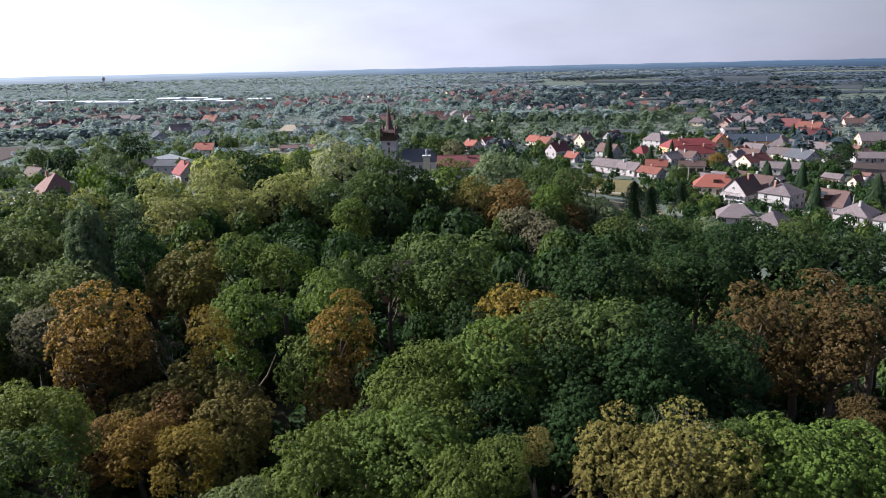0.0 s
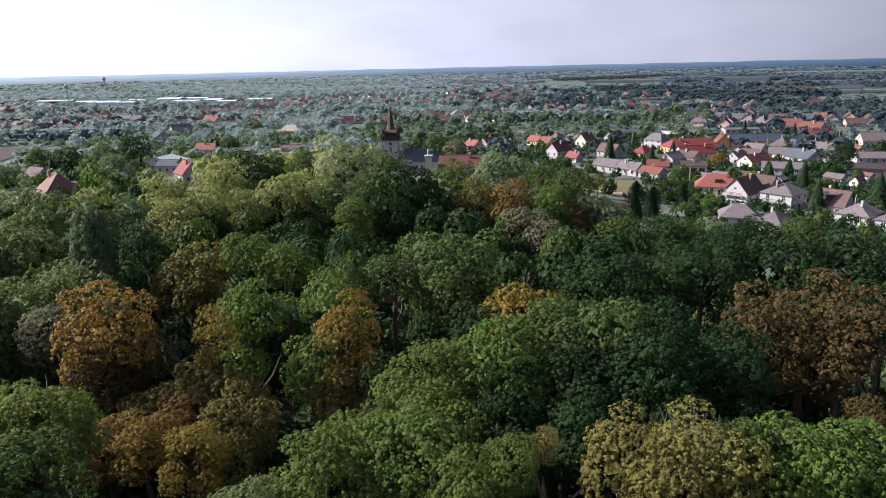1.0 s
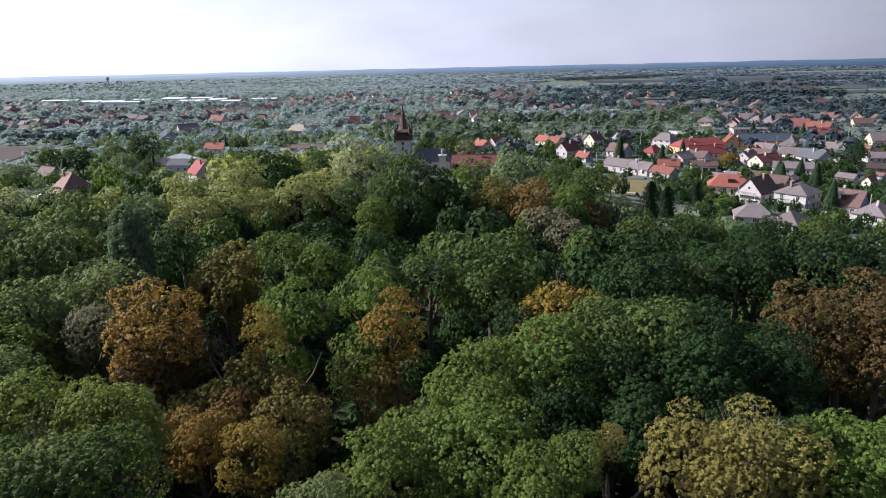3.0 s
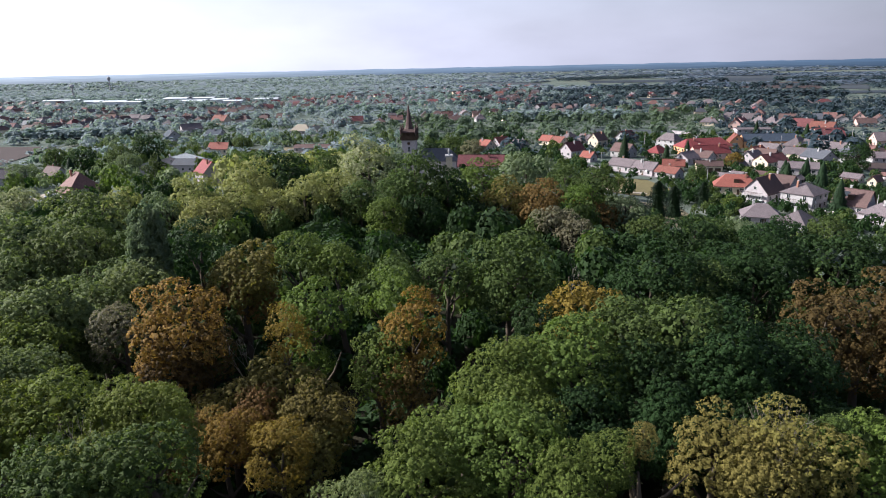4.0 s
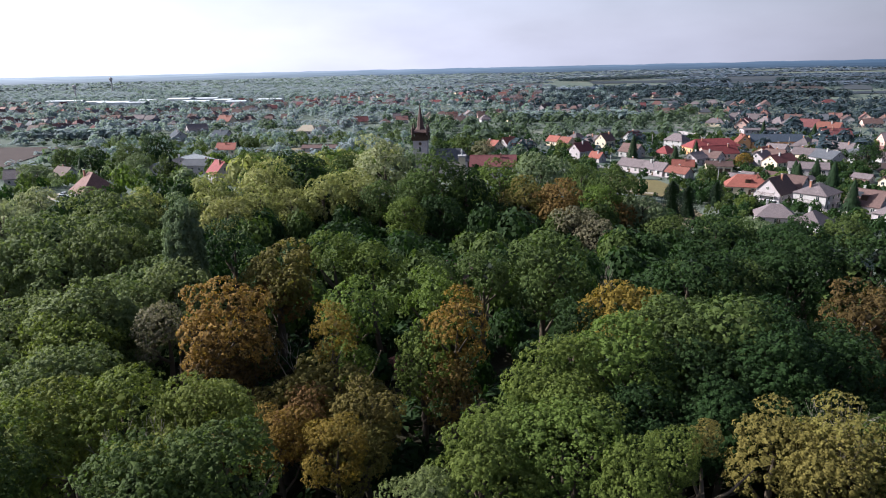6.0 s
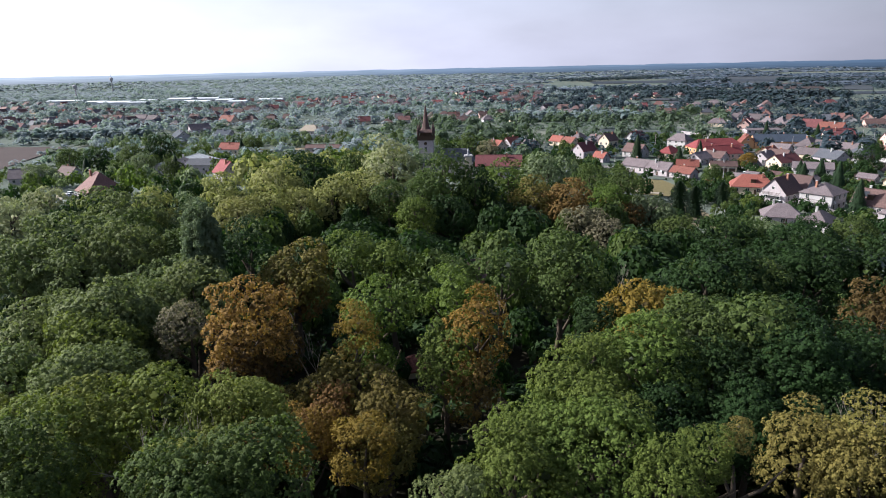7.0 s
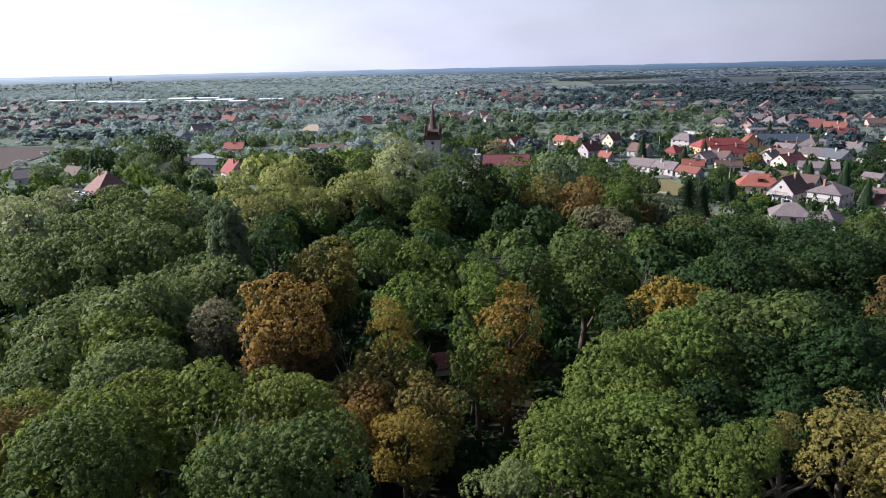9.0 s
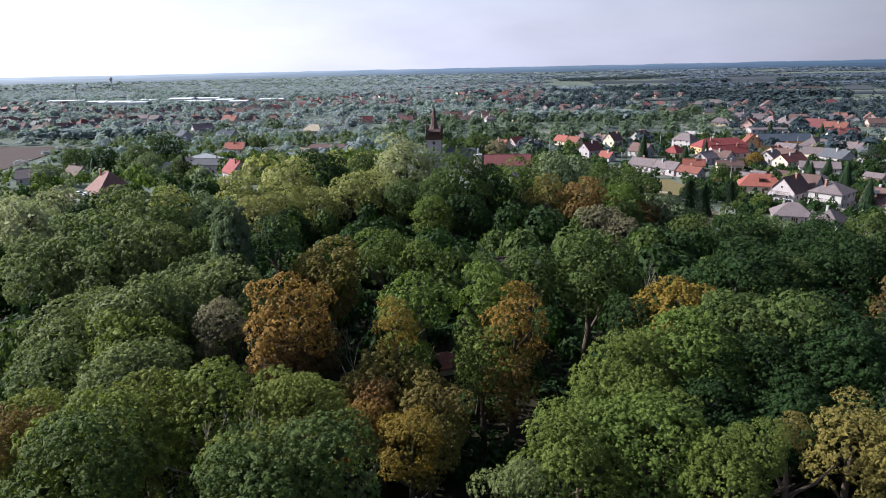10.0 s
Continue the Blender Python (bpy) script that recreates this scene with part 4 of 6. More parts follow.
house(86.5, 385.0, B, 9.0, 8.0, 4.5, 4.0, BROWN_TILE, CREAM, "tall house with a brown roof", 0)
house(90.0, 340.0, A, 11.0, 8.5, 3.4, 3.8, BROWN_TILE, GREY_WALL, "grey house with a brown gabled roof", 0)
house(109.5, 405.0, B, 11.0, 8.5, 3.4, 3.8, MAROON_TILE, GREY_WALL, "house with a dull purple-red roof", 0)
house(106.5, 334.0, B, 9.5, 8.0, 3.2, 3.2, CRIMSON_TILE, CREAM, "house with a red tile roof behind conifers", 0.8)
house(100.0, 291.0, -20, 9.5, 7.0, 2.8, 2.4, ORANGE_TILE, CREAM, "low house with a faded orange roof", 0)
house(128.0, 377.0, A, 12.0, 9.0, 4.6, 3.6, GREY_TILE, GREY_WALL, "blue-grey two-storey house with a grey roof", 0.8, 2)
house(137.0, 349.0, 10, 29.0, 11.0, 4.2, 3.8, CRIMSON_TILE, ORANGE_WALL, "long orange building with a bright red roof", 0.8, 1, 2)
house(131.0, 326.0, 10, 19.0, 9.0, 3.4, 3.6, CRIMSON_TILE, PINK, "long house with a light red roof", 0, 1, 2)
house(114.0, 312.0, B, 10.5, 8.0, 3.0, 2.8, GREY_TILE, WHITE, "low house with a grey roof", 0)
house(123.5, 315.0, A, 10.0, 8.0, 3.0, 2.8, BROWN_TILE, WHITE, "low house with a dull brown roof", 0)
garages = house(114.0, 284.5, -15, 11.0, 7.0, 3.4, 1.8, BROWN_TILE, CREAM, "cream house with dark garages and a brown roof", 0, windows=False)
for gx0 in (-4.6, -1.2, 2.2):
    gate = part("garage_door", box(gx0, gx0 + 2.6, -3.56, -3.4, 0.0, 2.4), DARK_WOOD, garages)
    part("door_frame", box(gx0 - 0.12, gx0 + 2.72, -3.6, -3.5, 2.4, 2.55), WHITE, gate)
house(182.0, 367.0, -8, 29.0, 12.0, 4.2, 3.6, BLUE_SHEET, ORANGE_WALL, "long hall with a blue-black sheet roof", 0, 1, 2)
house(197.0, 418.0, -8, 21.0, 10.0, 5.5, 0.8, GREY_TILE, WHITE, "flat white commercial building", 0, 2, 0)
house(163.5, 368.0, 80, 8.0, 7.0, 4.0, 4.0, ORANGE_TILE, ORANGE_WALL, "orange gabled house with an orange tile roof", 0)
house(191.0, 351.0, B, 13.5, 10.0, 3.2, 4.2, GREY_TILE, WHITE, "house with a wide grey hipped roof", 0.9)
house(198.0, 345.0, A, 12.0, 8.0, 3.0, 3.2, GREY_TILE, WHITE, "house with a grey gabled roof", 0)
house(203.0, 336.0, A, 11.0, 8.0, 3.0, 3.0, GREY_TILE, WHITE, "low house with a grey roof beside the road", 0)
house(168.0, 337.0, A, 10.0, 8.0, 3.0, 3.0, GREY_TILE, WHITE, "house with a light grey roof", 0)
house(156.0, 326.0, B, 10.0, 8.0, 3.0, 3.0, ORANGE_TILE, CREAM, "house with a faded orange roof", 0)
house(145.0, 308.0, B, 10.0, 7.5, 3.2, 3.0, GREY_TILE, WHITE, "white house with a grey roof and open shed", 0)
house(153.0, 310.0, A, 9.5, 7.5, 3.2, 3.4, BROWN_TILE, WHITE, "white gabled house with a brown roof", 0)
house(173.0, 319.0, A, 10.5, 7.5, 3.0, 2.8, GREY_TILE, CREAM, "low cream house with a grey roof", 0)
house(249.0, 450.0, A, 13.0, 9.0, 3.6, 5.0, MAROON_TILE, WHITE, "white gabled house with a dark maroon roof", 0)
house(252.0, 431.0, A, 15.0, 9.5, 3.6, 4.4, RED_TILE, WHITE, "white house with a dull red roof", 0)
house(232.0, 391.0, -10, 16.0, 9.0, 3.6, 4.2, MAROON_TILE, CREAM, "long house with a maroon roof", 0)
house(241.0, 497.0, A, 10.0, 9.0, 3.2, 4.0, GREY_TILE, WHITE, "house with a grey pointed roof", 0.9)
house(245.0, 486.0, A, 10.0, 9.0, 3.2, 4.0, GREY_TILE, WHITE, "house with a grey pointed roof", 0.9)
house(249.0, 476.0, A, 11.0, 9.0, 3.2, 4.0, GREY_TILE, WHITE, "house with a grey pointed roof", 0.9)
house(244.0, 354.0, -10, 16.0, 10.0, 4.6, 4.0, GREY_TILE, PINK, "pink house with a pale grey gabled roof", 0)
house(207.5, 302.5, -15, 13.0, 7.5, 2.6, 2.4, GREY_TILE, GREY_WALL, "weathered grey barn beside the ploughed garden", 0, 1, 0)
house(307.0, 471.0, -10, 13.0, 8.0, 3.0, 3.0, BROWN_TILE, PINK, "low pink house with a brown roof", 0)
# west of the church
house(-134.5, 309.0, -8, 19.0, 9.0, 4.6, 2.4, SLATE, WHITE, "wide white villa with a long dark grey roof", 0, 1, 1)
house(-147.5, 322.0, 82, 14.0, 22.0, 5.2, 2.7, PALE_SHEET, WHITE, "white villa hall with a low pale grey gable", 0, 1, 1)
house(-154.5, 303.0, 80, 7.0, 6.0, 4.4, 1.8, PALE_SHEET, WHITE, "small white annexe with a grey roof", 0, 1, 0)
house(-96.5, 229.0, -50, 9.0, 7.5, 4.6, 3.9, CRIMSON_TILE, WHITE, "white house with a bright red gabled roof", 0)
house(-138.0, 216.0, -42, 12.0, 12.0, 3.0, 6.0, MUTED_RED, WHITE, "house with a large steep red hipped roof", 0.7)
house(-149.0, 388.0, -10, 13.0, 9.0, 3.6, 3.4, ORANGE_TILE, CREAM, "cream house with an orange roof", 0)
house(-228.0, 616.0, -30, 18.0, 10.0, 4.0, 5.0, RED_TILE, CREAM, "large house with a red roof", 0)
house(-215.0, 471.0, A, 15.0, 10.0, 4.0, 4.0, BLUE_SHEET, GREY_WALL, "house with a blue-grey roof", 0)
house(-224.0, 530.0, B, 16.0, 10.0, 4.0, 4.0, GREY_TILE, WHITE, "house with a grey roof", 0)
house(-185.0, 480.0, -20, 13.0, 8.0, 3.6, 3.4, BLUE_SHEET, WHITE, "house with a dark blue roof", 0)
house(-207.0, 279.0, 20, 12.0, 9.0, 3.4, 3.6, GREY_TILE, WHITE, "white house with a grey gabled roof", 0)
house(-192.0, 288.0, -30, 11.0, 8.0, 3.2, 3.6, BROWN_TILE, GREY_WALL, "house with a dark brown roof", 0)
house(-122.0, 497.0, -15, 16.0, 10.0, 3.8, 4.2, PATH, WHITE, "white house with a pale sandy roof in an orchard", 0.8)
house(-110.0, 492.0, 70, 9.0, 8.0, 3.6, 3.6, PATH, WHITE, "white house wing with a pale sandy roof", 0)
house(-92.0, 392.0, -6, 22.0, 8.0, 2.6, 1.6, BROWN_TILE, GREY_WALL, "long low barn with a brown roof", 0, 1, 0)
house(17.0, 379.0, A, 9.0, 8.0, 3.0, 3.4, ORANGE_TILE, CREAM, "house with an orange roof behind the church", 0)
house(27.0, 389.0, B, 9.5, 8.0, 3.2, 3.6, ORANGE_TILE, WHITE, "house with a brownish orange roof", 0)
house(37.0, 376.0, A, 9.0, 7.5, 3.4, 3.0, GREY_TILE, WHITE, "white house with a grey roof", 0)

# the little red-roofed pavilion among the park's trees
house(-18.6, 74.0, 15, 3.6, 3.0, 1.6, 1.2, RED_TILE, CREAM, "small park pavilion with a red roof", 0.9, 1, 0, False, "pavilion", group="")
house(-8.6, 104.0, 8, 9.0, 6.0, 4.4, 2.2, BROWN_TILE, BRICK, "park building with a dark roof among trees", 0, 1, 0, True, "park_building", group="")


# ---------------------------------------------------------------- church
def church():
    x, y = -22.2, 252.0
    base = height(x, y)
    thing = new("church")
    thing.matrix_world = pose(x, y, base, 0, 0, -4)
    s = 2.8
    tw = part("tower", box(-s, s, -s, s, -2, 14.2), WHITE, thing, "white plastered square church tower")
    part("cornice", box(-s - 0.22, s + 0.22, -s - 0.22, s + 0.22, 13.7, 14.0), WHITE, tw)
    part("gallery", box(-s - 0.5, s + 0.5, -s - 0.5, s + 0.5, 14.2, 14.5), DARK_WOOD, tw, "dark wooden gallery floor")
    for q in (-1, 1):
        for axis_x in (True, False):
            rail = bmesh.new()
            for i in range(15):
                o = -s - 0.42 + i * (2 * s + 0.84) / 14
                e = 0.17 if i % 2 else 0.21
                f0, f1 = q * (s + 0.36) - 0.06, q * (s + 0.36) + 0.06 + 0.02 * (i % 2)
                if axis_x:
                    add_box(rail, o - e, o + e, f0, f1, 14.5, 15.75)
                else:
                    add_box(rail, f0, f1, o - e, o + e, 14.5, 15.75)
            part("gallery_parapet", rail, DARK_WOOD, tw, "dark boarded gallery parapet")
            for i in range(4):
                o = -s - 0.3 + i * (2 * s + 0.6) / 3
                if axis_x:
                    part("gallery_post", box(o - 0.11, o + 0.11, q * (s + 0.3) - 0.11, q * (s + 0.3) + 0.11, 15.75, 17.3), DARK_WOOD, tw)
                elif 0 < i < 3:
                    part("gallery_post", box(q * (s + 0.3) - 0.11, q * (s + 0.3) + 0.11, o - 0.11, o + 0.11, 15.75, 17.3), DARK_WOOD, tw)
    part("bell_room", box(-s + 0.55, s - 0.55, -s + 0.55, s - 0.55, 14.5, 17.3), DARK_WOOD, tw)
    part("gallery_roof", lathe([(4.55, 17.2), (4.5, 17.4), (3.0, 18.3), (2.1, 18.5)], 4, True), BROWN_TILE, tw, "low shingled gallery roof")
    sp = part("spire", lathe([(2.0, 18.3), (1.45, 19.5), (1.02, 22.2), (0.52, 25.6), (0.1, 28.2)], 8), BROWN_TILE, tw, "slender red-brown shingled spire")
    part("spire_finial", lathe([(0.10, 28.0), (0.10, 28.5), (0.34, 28.7), (0.34, 28.95), (0.08, 29.2), (0.06, 31.0)], 8), METAL, sp)
    part("cross", box(-0.5, 0.5, -0.05, 0.05, 30.2, 30.32), METAL, sp)
    for q in ((-1, -1), (1, -1), (1, 1), (-1, 1)):
        bm = lathe([(0.55, 16.6), (0.5, 18.2), (0.6, 18.3), (0.32, 19.1), (0.05, 20.9)], 6)
        bmesh.ops.translate(bm, vec=(q[0] * (s + 0.1), q[1] * (s + 0.1), 0), verts=bm.verts)
        part("corner_turret", bm, BROWN_TILE, tw)
    window(thing, 0, -s, 10.6, 0.9, 1.9, 0)
    window(thing, -s, 0, 10.6, 0.9, 1.9, -90)
    window(thing, 0, -s, 6.8, 0.9, 1.4, 0)
    bm = lathe([(0.62, -0.05), (0.62, 0.05)], 20)
    bmesh.ops.rotate(bm, matrix=Matrix.Rotation(radians(90), 3, "X"), verts=bm.verts)
    bmesh.ops.translate(bm, vec=(0, -s - 0.04, 12.9), verts=bm.verts)
    part("clock_face", bm, DARK_WOOD, tw, "round dark clock face")
    part("nave_wall", box(s, 19.0, -4.6, 4.6, -2, 6.2), WHITE, thing)
    bm = roof_shell(17.5, 9.2, 6.2, 4.2, 0.8)
    bmesh.ops.translate(bm, vec=(s + 8.2, 0, 0), verts=bm.verts)
    part("nave_roof", bm, SLATE, thing, "dark blue-grey slate nave roof")
    for i in range(4):
        window(thing, 5.5 + 3.6 * i, -4.6, 3.4, 1.0, 2.2, 0)
    HOUSES.append((x + 8, y, 12))
    return tagged(thing, "white church with a gallery tower and brown spire", "church")


church()
house(6.0, 236.0, -6, 17.0, 9.0, 4.6, 3.4, MAROON_TILE, WHITE, "long parish house with a dark red roof beside the church", 0)


def monument():
    x, y = -6.4, 216.0
    thing = new("monument_column")
    thing.location = (x, y, height(x, y))
    part("shaft", box(-1.15, 1.15, -1.15, 1.15, -1, 9.6), CREAM, thing, "square beige masonry shaft")
    part("capital", box(-1.45, 1.45, -1.45, 1.45, 9.6, 10.2), GREY_WALL, thing)
    part("ornament", lathe([(0.5, 10.2), (0.3, 11.0), (0.45, 11.5), (0.15, 12.4)], 8), METAL, thing)
    return tagged(thing, "square beige masonry column with a small ornament", "monument")


monument()


# ---------------------------------------------------------------- factory and far buildings
def hall(x, y, turn, length, width, h, label):
    thing = new("factory_hall")
    thing.matrix_world = pose(x, y, 0, 0, 0, turn)
    L, W = length / 2, width / 2
    part("wall", box(-L, L, -W, W, -1, h), WHITE_SHEET, thing)
    part("roof", roof_shell(length, width, h, width * 0.07, 0, 0.8, 0.4), WHITE_SHEET, thing)
    for i in range(max(2, int(length / 16))):
        gx_ = -L + (i + 0.5) * length / max(2, int(length / 16))
        part("gate", box(gx_ - 2, gx_ + 2, -W - 0.1, -W + 0.1, 0, h * 0.6), METAL, thing)
    HOUSES.append((x, y, length * 0.5))
    return tagged(thing, label, "factory hall", "factory halls")


hall(-692, 1130, 4, 62, 18, 6.5, "long low white factory hall")
hall(-575, 1050, -6, 24, 22, 6, "white factory hall with a bright metal roof")
hall(-540, 1022, -6, 38, 26, 7, "low white factory hall with a bright metal roof")
hall(-505, 1046, -6, 30, 20, 8, "tall white factory hall behind lower ones")
hall(-466, 1010, -6, 52, 26, 5.5, "large white factory hall with a pale roof")
hall(-452, 1052, -6, 40, 24, 9, "tall white factory hall behind lower ones")
hall(-404, 996, -6, 44, 22, 7, "white factory hall beside dark trees")
hall(-372, 1030, -6, 28, 22, 7, "white factory hall beside dark trees")
hall(-338, 990, -6, 30, 18, 6, "low white factory hall at the edge of the town")
hall(-608, 1080, -6, 36, 20, 6, "low white factory hall in a row")
hall(-500, 1000, -6, 30, 14, 7, "white factory hall with a long front")
hall(-428, 1078, -6, 60, 20, 8, "long white factory hall behind others")
hall(-300, 1040, -6, 40, 18, 6, "long low factory hall at the edge of the town")


def water_tower(x, y, h, label):
    thing = new("water_tower")
    thing.location = (x, y, 0)
    part("shaft", lathe([(2.4, -1), (1.5, h * 0.35), (1.4, h * 0.72)], 14), GREY_WALL, thing)
    part("tank", lathe([(2.0, h * 0.72), (4.4, h * 0.84), (4.8, h * 0.92), (3.2, h * 0.97), (0.8, h)], 18), GREY_WALL, thing)
    part("mast", lathe([(0.35, h), (0.2, h * 1.3)], 6), METAL, thing)
    return tagged(thing, label, "water tower")


water_tower(-960, 1806, 44, "tall concrete water tower with a mushroom tank")
water_tower(-845, 1425, 30, "pale mushroom-shaped water tower")

town_rng = random.Random(21)
# muted roof colours stand for haze over the far houses
ROOFS = (MUTED_RED, BROWN_TILE, BROWN_TILE, GREY_TILE, GREY_TILE, SLATE, MAROON_TILE, BROWN_TILE)
ROOF_WORDS = {"red_tiles": "red", "muted_red_tiles": "muted red", "brown_tiles": "brown", "grey_slates": "grey", "maroon_tiles": "maroon", "dark_slates": "dark slate"}


FAR = {"verts": [], "faces": [], "index": []}
FAR_MATS = [MUTED_RED, BROWN_TILE, GREY_TILE, SLATE, MAROON_TILE, ORANGE_TILE, CREAM, WHITE, GREY_WALL, PINK]


def far_house(x, y, turn, length, width, wall, rise, roof, walls, hip):
    """A house too far off to pick apart: walls with gables, a roof with eaves and a chimney, added to the far village."""
    m = pose(x, y, 0, 0, 0, turn)

    def add(points, faces, mat):
        s0 = len(FAR["verts"])
        FAR["verts"] += [tuple(m @ Vector(p)) for p in points]
        FAR["faces"] += [tuple(s0 + i for i in f) for f in faces]
        FAR["index"] += [FAR_MATS.index(mat)] * len(faces)

    L, W, E = length / 2, width / 2, 0.45
    cut = min(hip * W, L - 0.1)
    add([(-L, -W, -1), (L, -W, -1), (L, W, -1), (-L, W, -1), (-L, -W, wall), (L, -W, wall), (L, W, wall), (-L, W, wall), (-L + cut * 0.9, 0, wall + rise - 0.1), (L - cut * 0.9, 0, wall + rise - 0.1)],
        [(0, 1, 5, 4), (1, 2, 6, 5), (2, 3, 7, 6), (3, 0, 4, 7), (5, 6, 9), (7, 4, 8)], walls)
    z = wall - E * rise / W
    top = [(-L - E, -W - E, z), (L + E, -W - E, z), (L + E, W + E, z), (-L - E, W + E, z), (-L - E + cut, 0, wall + rise), (L + E - cut, 0, wall + rise)]
    add([(a_, b_, c_ + d_) for d_ in (0, 0.2) for a_, b_, c_ in top],
        [(6, 7, 11, 10), (8, 9, 10, 11), (4, 5, 1, 0), (5, 4, 3, 2), (0, 1, 7, 6), (2, 3, 9, 8)] + ([(7, 8, 11), (9, 6, 10), (1, 2, 8, 7), (3, 0, 6, 9)] if hip else [(0, 6, 10, 4), (4, 10, 9, 3), (1, 5, 11, 7), (5, 2, 8, 11)]), roof)
    c = L * 0.4
    add([(c + a_ * 0.35, W * 0.25 + b_ * 0.35, h) for h in (wall + rise * 0.5, wall + rise + 0.8) for a_, b_ in ((-1, -1), (1, -1), (1, 1), (-1, 1))],
        [(0, 1, 5, 4), (1, 2, 6, 5), (2, 3, 7, 6), (3, 0, 4, 7), (4, 5, 6, 7)], GREY_WALL)
    HOUSES.append((x, y, max(length, width) * 0.62))


def street(x0, y0, x1, y1, n, spread=9.0):
    """Houses at uneven steps along both sides of a street."""
    d = Vector((x1 - x0, y1 - y0))
    turn = math.degrees(math.atan2(d.y, d.x))
    side = Vector((-d.y, d.x)).normalized()
    for i in range(n):
        u = (i + town_rng.uniform(0.2, 0.8)) / n
        s = (1 if i % 2 else -1) * spread * town_rng.uniform(0.8, 1.5)
        x, y = x0 + d.x * u + side.x * s, y0 + d.y * u + side.y * s
        if any((x - hx) ** 2 + (y - hy) ** 2 < (hr + 6) ** 2 for hx, hy, hr in HOUSES):
            continue
        roof = town_rng.choice(ROOFS)
        w = town_rng.choice((CREAM, WHITE, GREY_WALL, GREY_WALL, PINK))
        face, hip = turn + town_rng.choice((0, 90)) + town_rng.uniform(-6, 6), town_rng.choice((0, 0, 0.85))
        ln, wd, wl, rs = town_rng.uniform(9, 14), town_rng.uniform(7.5, 9.5), town_rng.uniform(2.6, 3.4), town_rng.uniform(2.8, 4.0)
        if y > 760:
            far_house(x, y, face, ln, wd, wl, rs, roof if town_rng.random() < 0.93 else ORANGE_TILE, w, hip)
        else:
            house(x, y, face, ln, wd, wl, rs, roof, w, "distant house with a %s roof among trees" % ROOF_WORDS[roof.name.split(".")[0]], hip, 1, 1 if y < 700 else 0, y < 560, group="distant houses")


street(-110, 580, 60, 600, 11)
street(-260, 940, 120, 880, 26, 12)
street(-240, 1010, 60, 1200, 20, 14)
street(60, 780, 150, 700, 12)
street(110, 660, 300, 600, 12)
street(130, 720, 330, 680, 9)
street(200, 480, 300, 620, 12)
street(255, 540, 340, 500, 9)
street(-420, 700, -170, 640, 22)
street(-430, 800, -180, 860, 22, 12)
street(-640, 760, -380, 640, 24, 11)
street(-560, 620, -330, 560, 16)
street(-300, 560, -250, 900, 18, 11)
street(180, 900, 420, 1000, 14, 14)
street(140, 300, 215, 330, 6, 7)
street(-420, 900, -200, 1000, 16, 12)
street(-380, 1060, -170, 1130, 14, 12)
street(85, 800, 215, 1600, 30, 12)
street(60, 860, 150, 1400, 20, 13)
street(-170, 1100, 70, 1240, 18, 12)
street(-210, 1260, 40, 1370, 16, 14)
street(-640, 900, -420, 820, 16, 12)
street(-780, 1010, -590, 930, 12, 12)
street(-70, 640, 62, 655, 9, 9)
street(-520, 690, -360, 600, 14, 11)
street(-330, 820, -60, 850, 20, 12)
street(-110, 980, 120, 1010, 16, 13)
street(-40, 880, 90, 930, 10, 12)
street(230, 760, 420, 700, 10, 12)
street(-900, 1180, -640, 1060, 16, 14)
street(-250, 1450, 160, 1560, 22, 18)
far_village = new("far_houses", from_arrays("far_houses", FAR["verts"], FAR["faces"], FAR_MATS, FAR["index"]))
tagged(far_village, "many small distant village houses with red, brown and grey roofs", "houses", "", "stuff")


def balcony(x, y, z, turn, wide, deep, label):
    """A slab with posts, a rail and uprights along its open side."""
    thing = new("balcony")
    thing.matrix_world = pose(x, y, z, 0, 0, turn)
    part("slab", box(-wide / 2, wide / 2, -deep, 0, -0.15, 0), GREY_WALL, thing)
    rail = part("rail", box(-wide / 2, wide / 2, -deep, -deep + 0.08, 0.95, 1.03), DARK_WOOD, thing)
    n = int(wide / 0.3)
    for i in range(n + 1):
        bx = -wide / 2 + 0.04 + (wide - 0.08) * i / n
        part("baluster", box(bx - 0.03, bx + 0.03, -deep + 0.01, -deep + 0.07, 0, 0.95), DARK_WOOD, rail)
    for s in (-1, 1):
        part("post", box(s * (wide / 2 - 0.1) - 0.09, s * (wide / 2 - 0.1) + 0.09, -deep, -deep + 0.18, -z, 2.3), GREY_WALL, thing)
    return tagged(thing, label, "balcony", "balconies")


def on_front(hx, hy, turn, side, out, z, wide, deep, label):
    """A balcony on one face of a house: side -90, 0, 90 or 180 as for its windows."""
    g = radians(turn + side)
    balcony(hx + math.sin(g) * out, hy - math.cos(g) * out, z, turn + side, wide, deep, label)


on_front(108.3, 222.0, B, -90, 6.25, 2.9, 6.5, 1.4, "dark wooden balcony across a white gable")
on_front(115.8, 209.0, B, -90, 5.75, 2.8, 8.0, 1.6, "grey balcony on posts along a two-storey house")


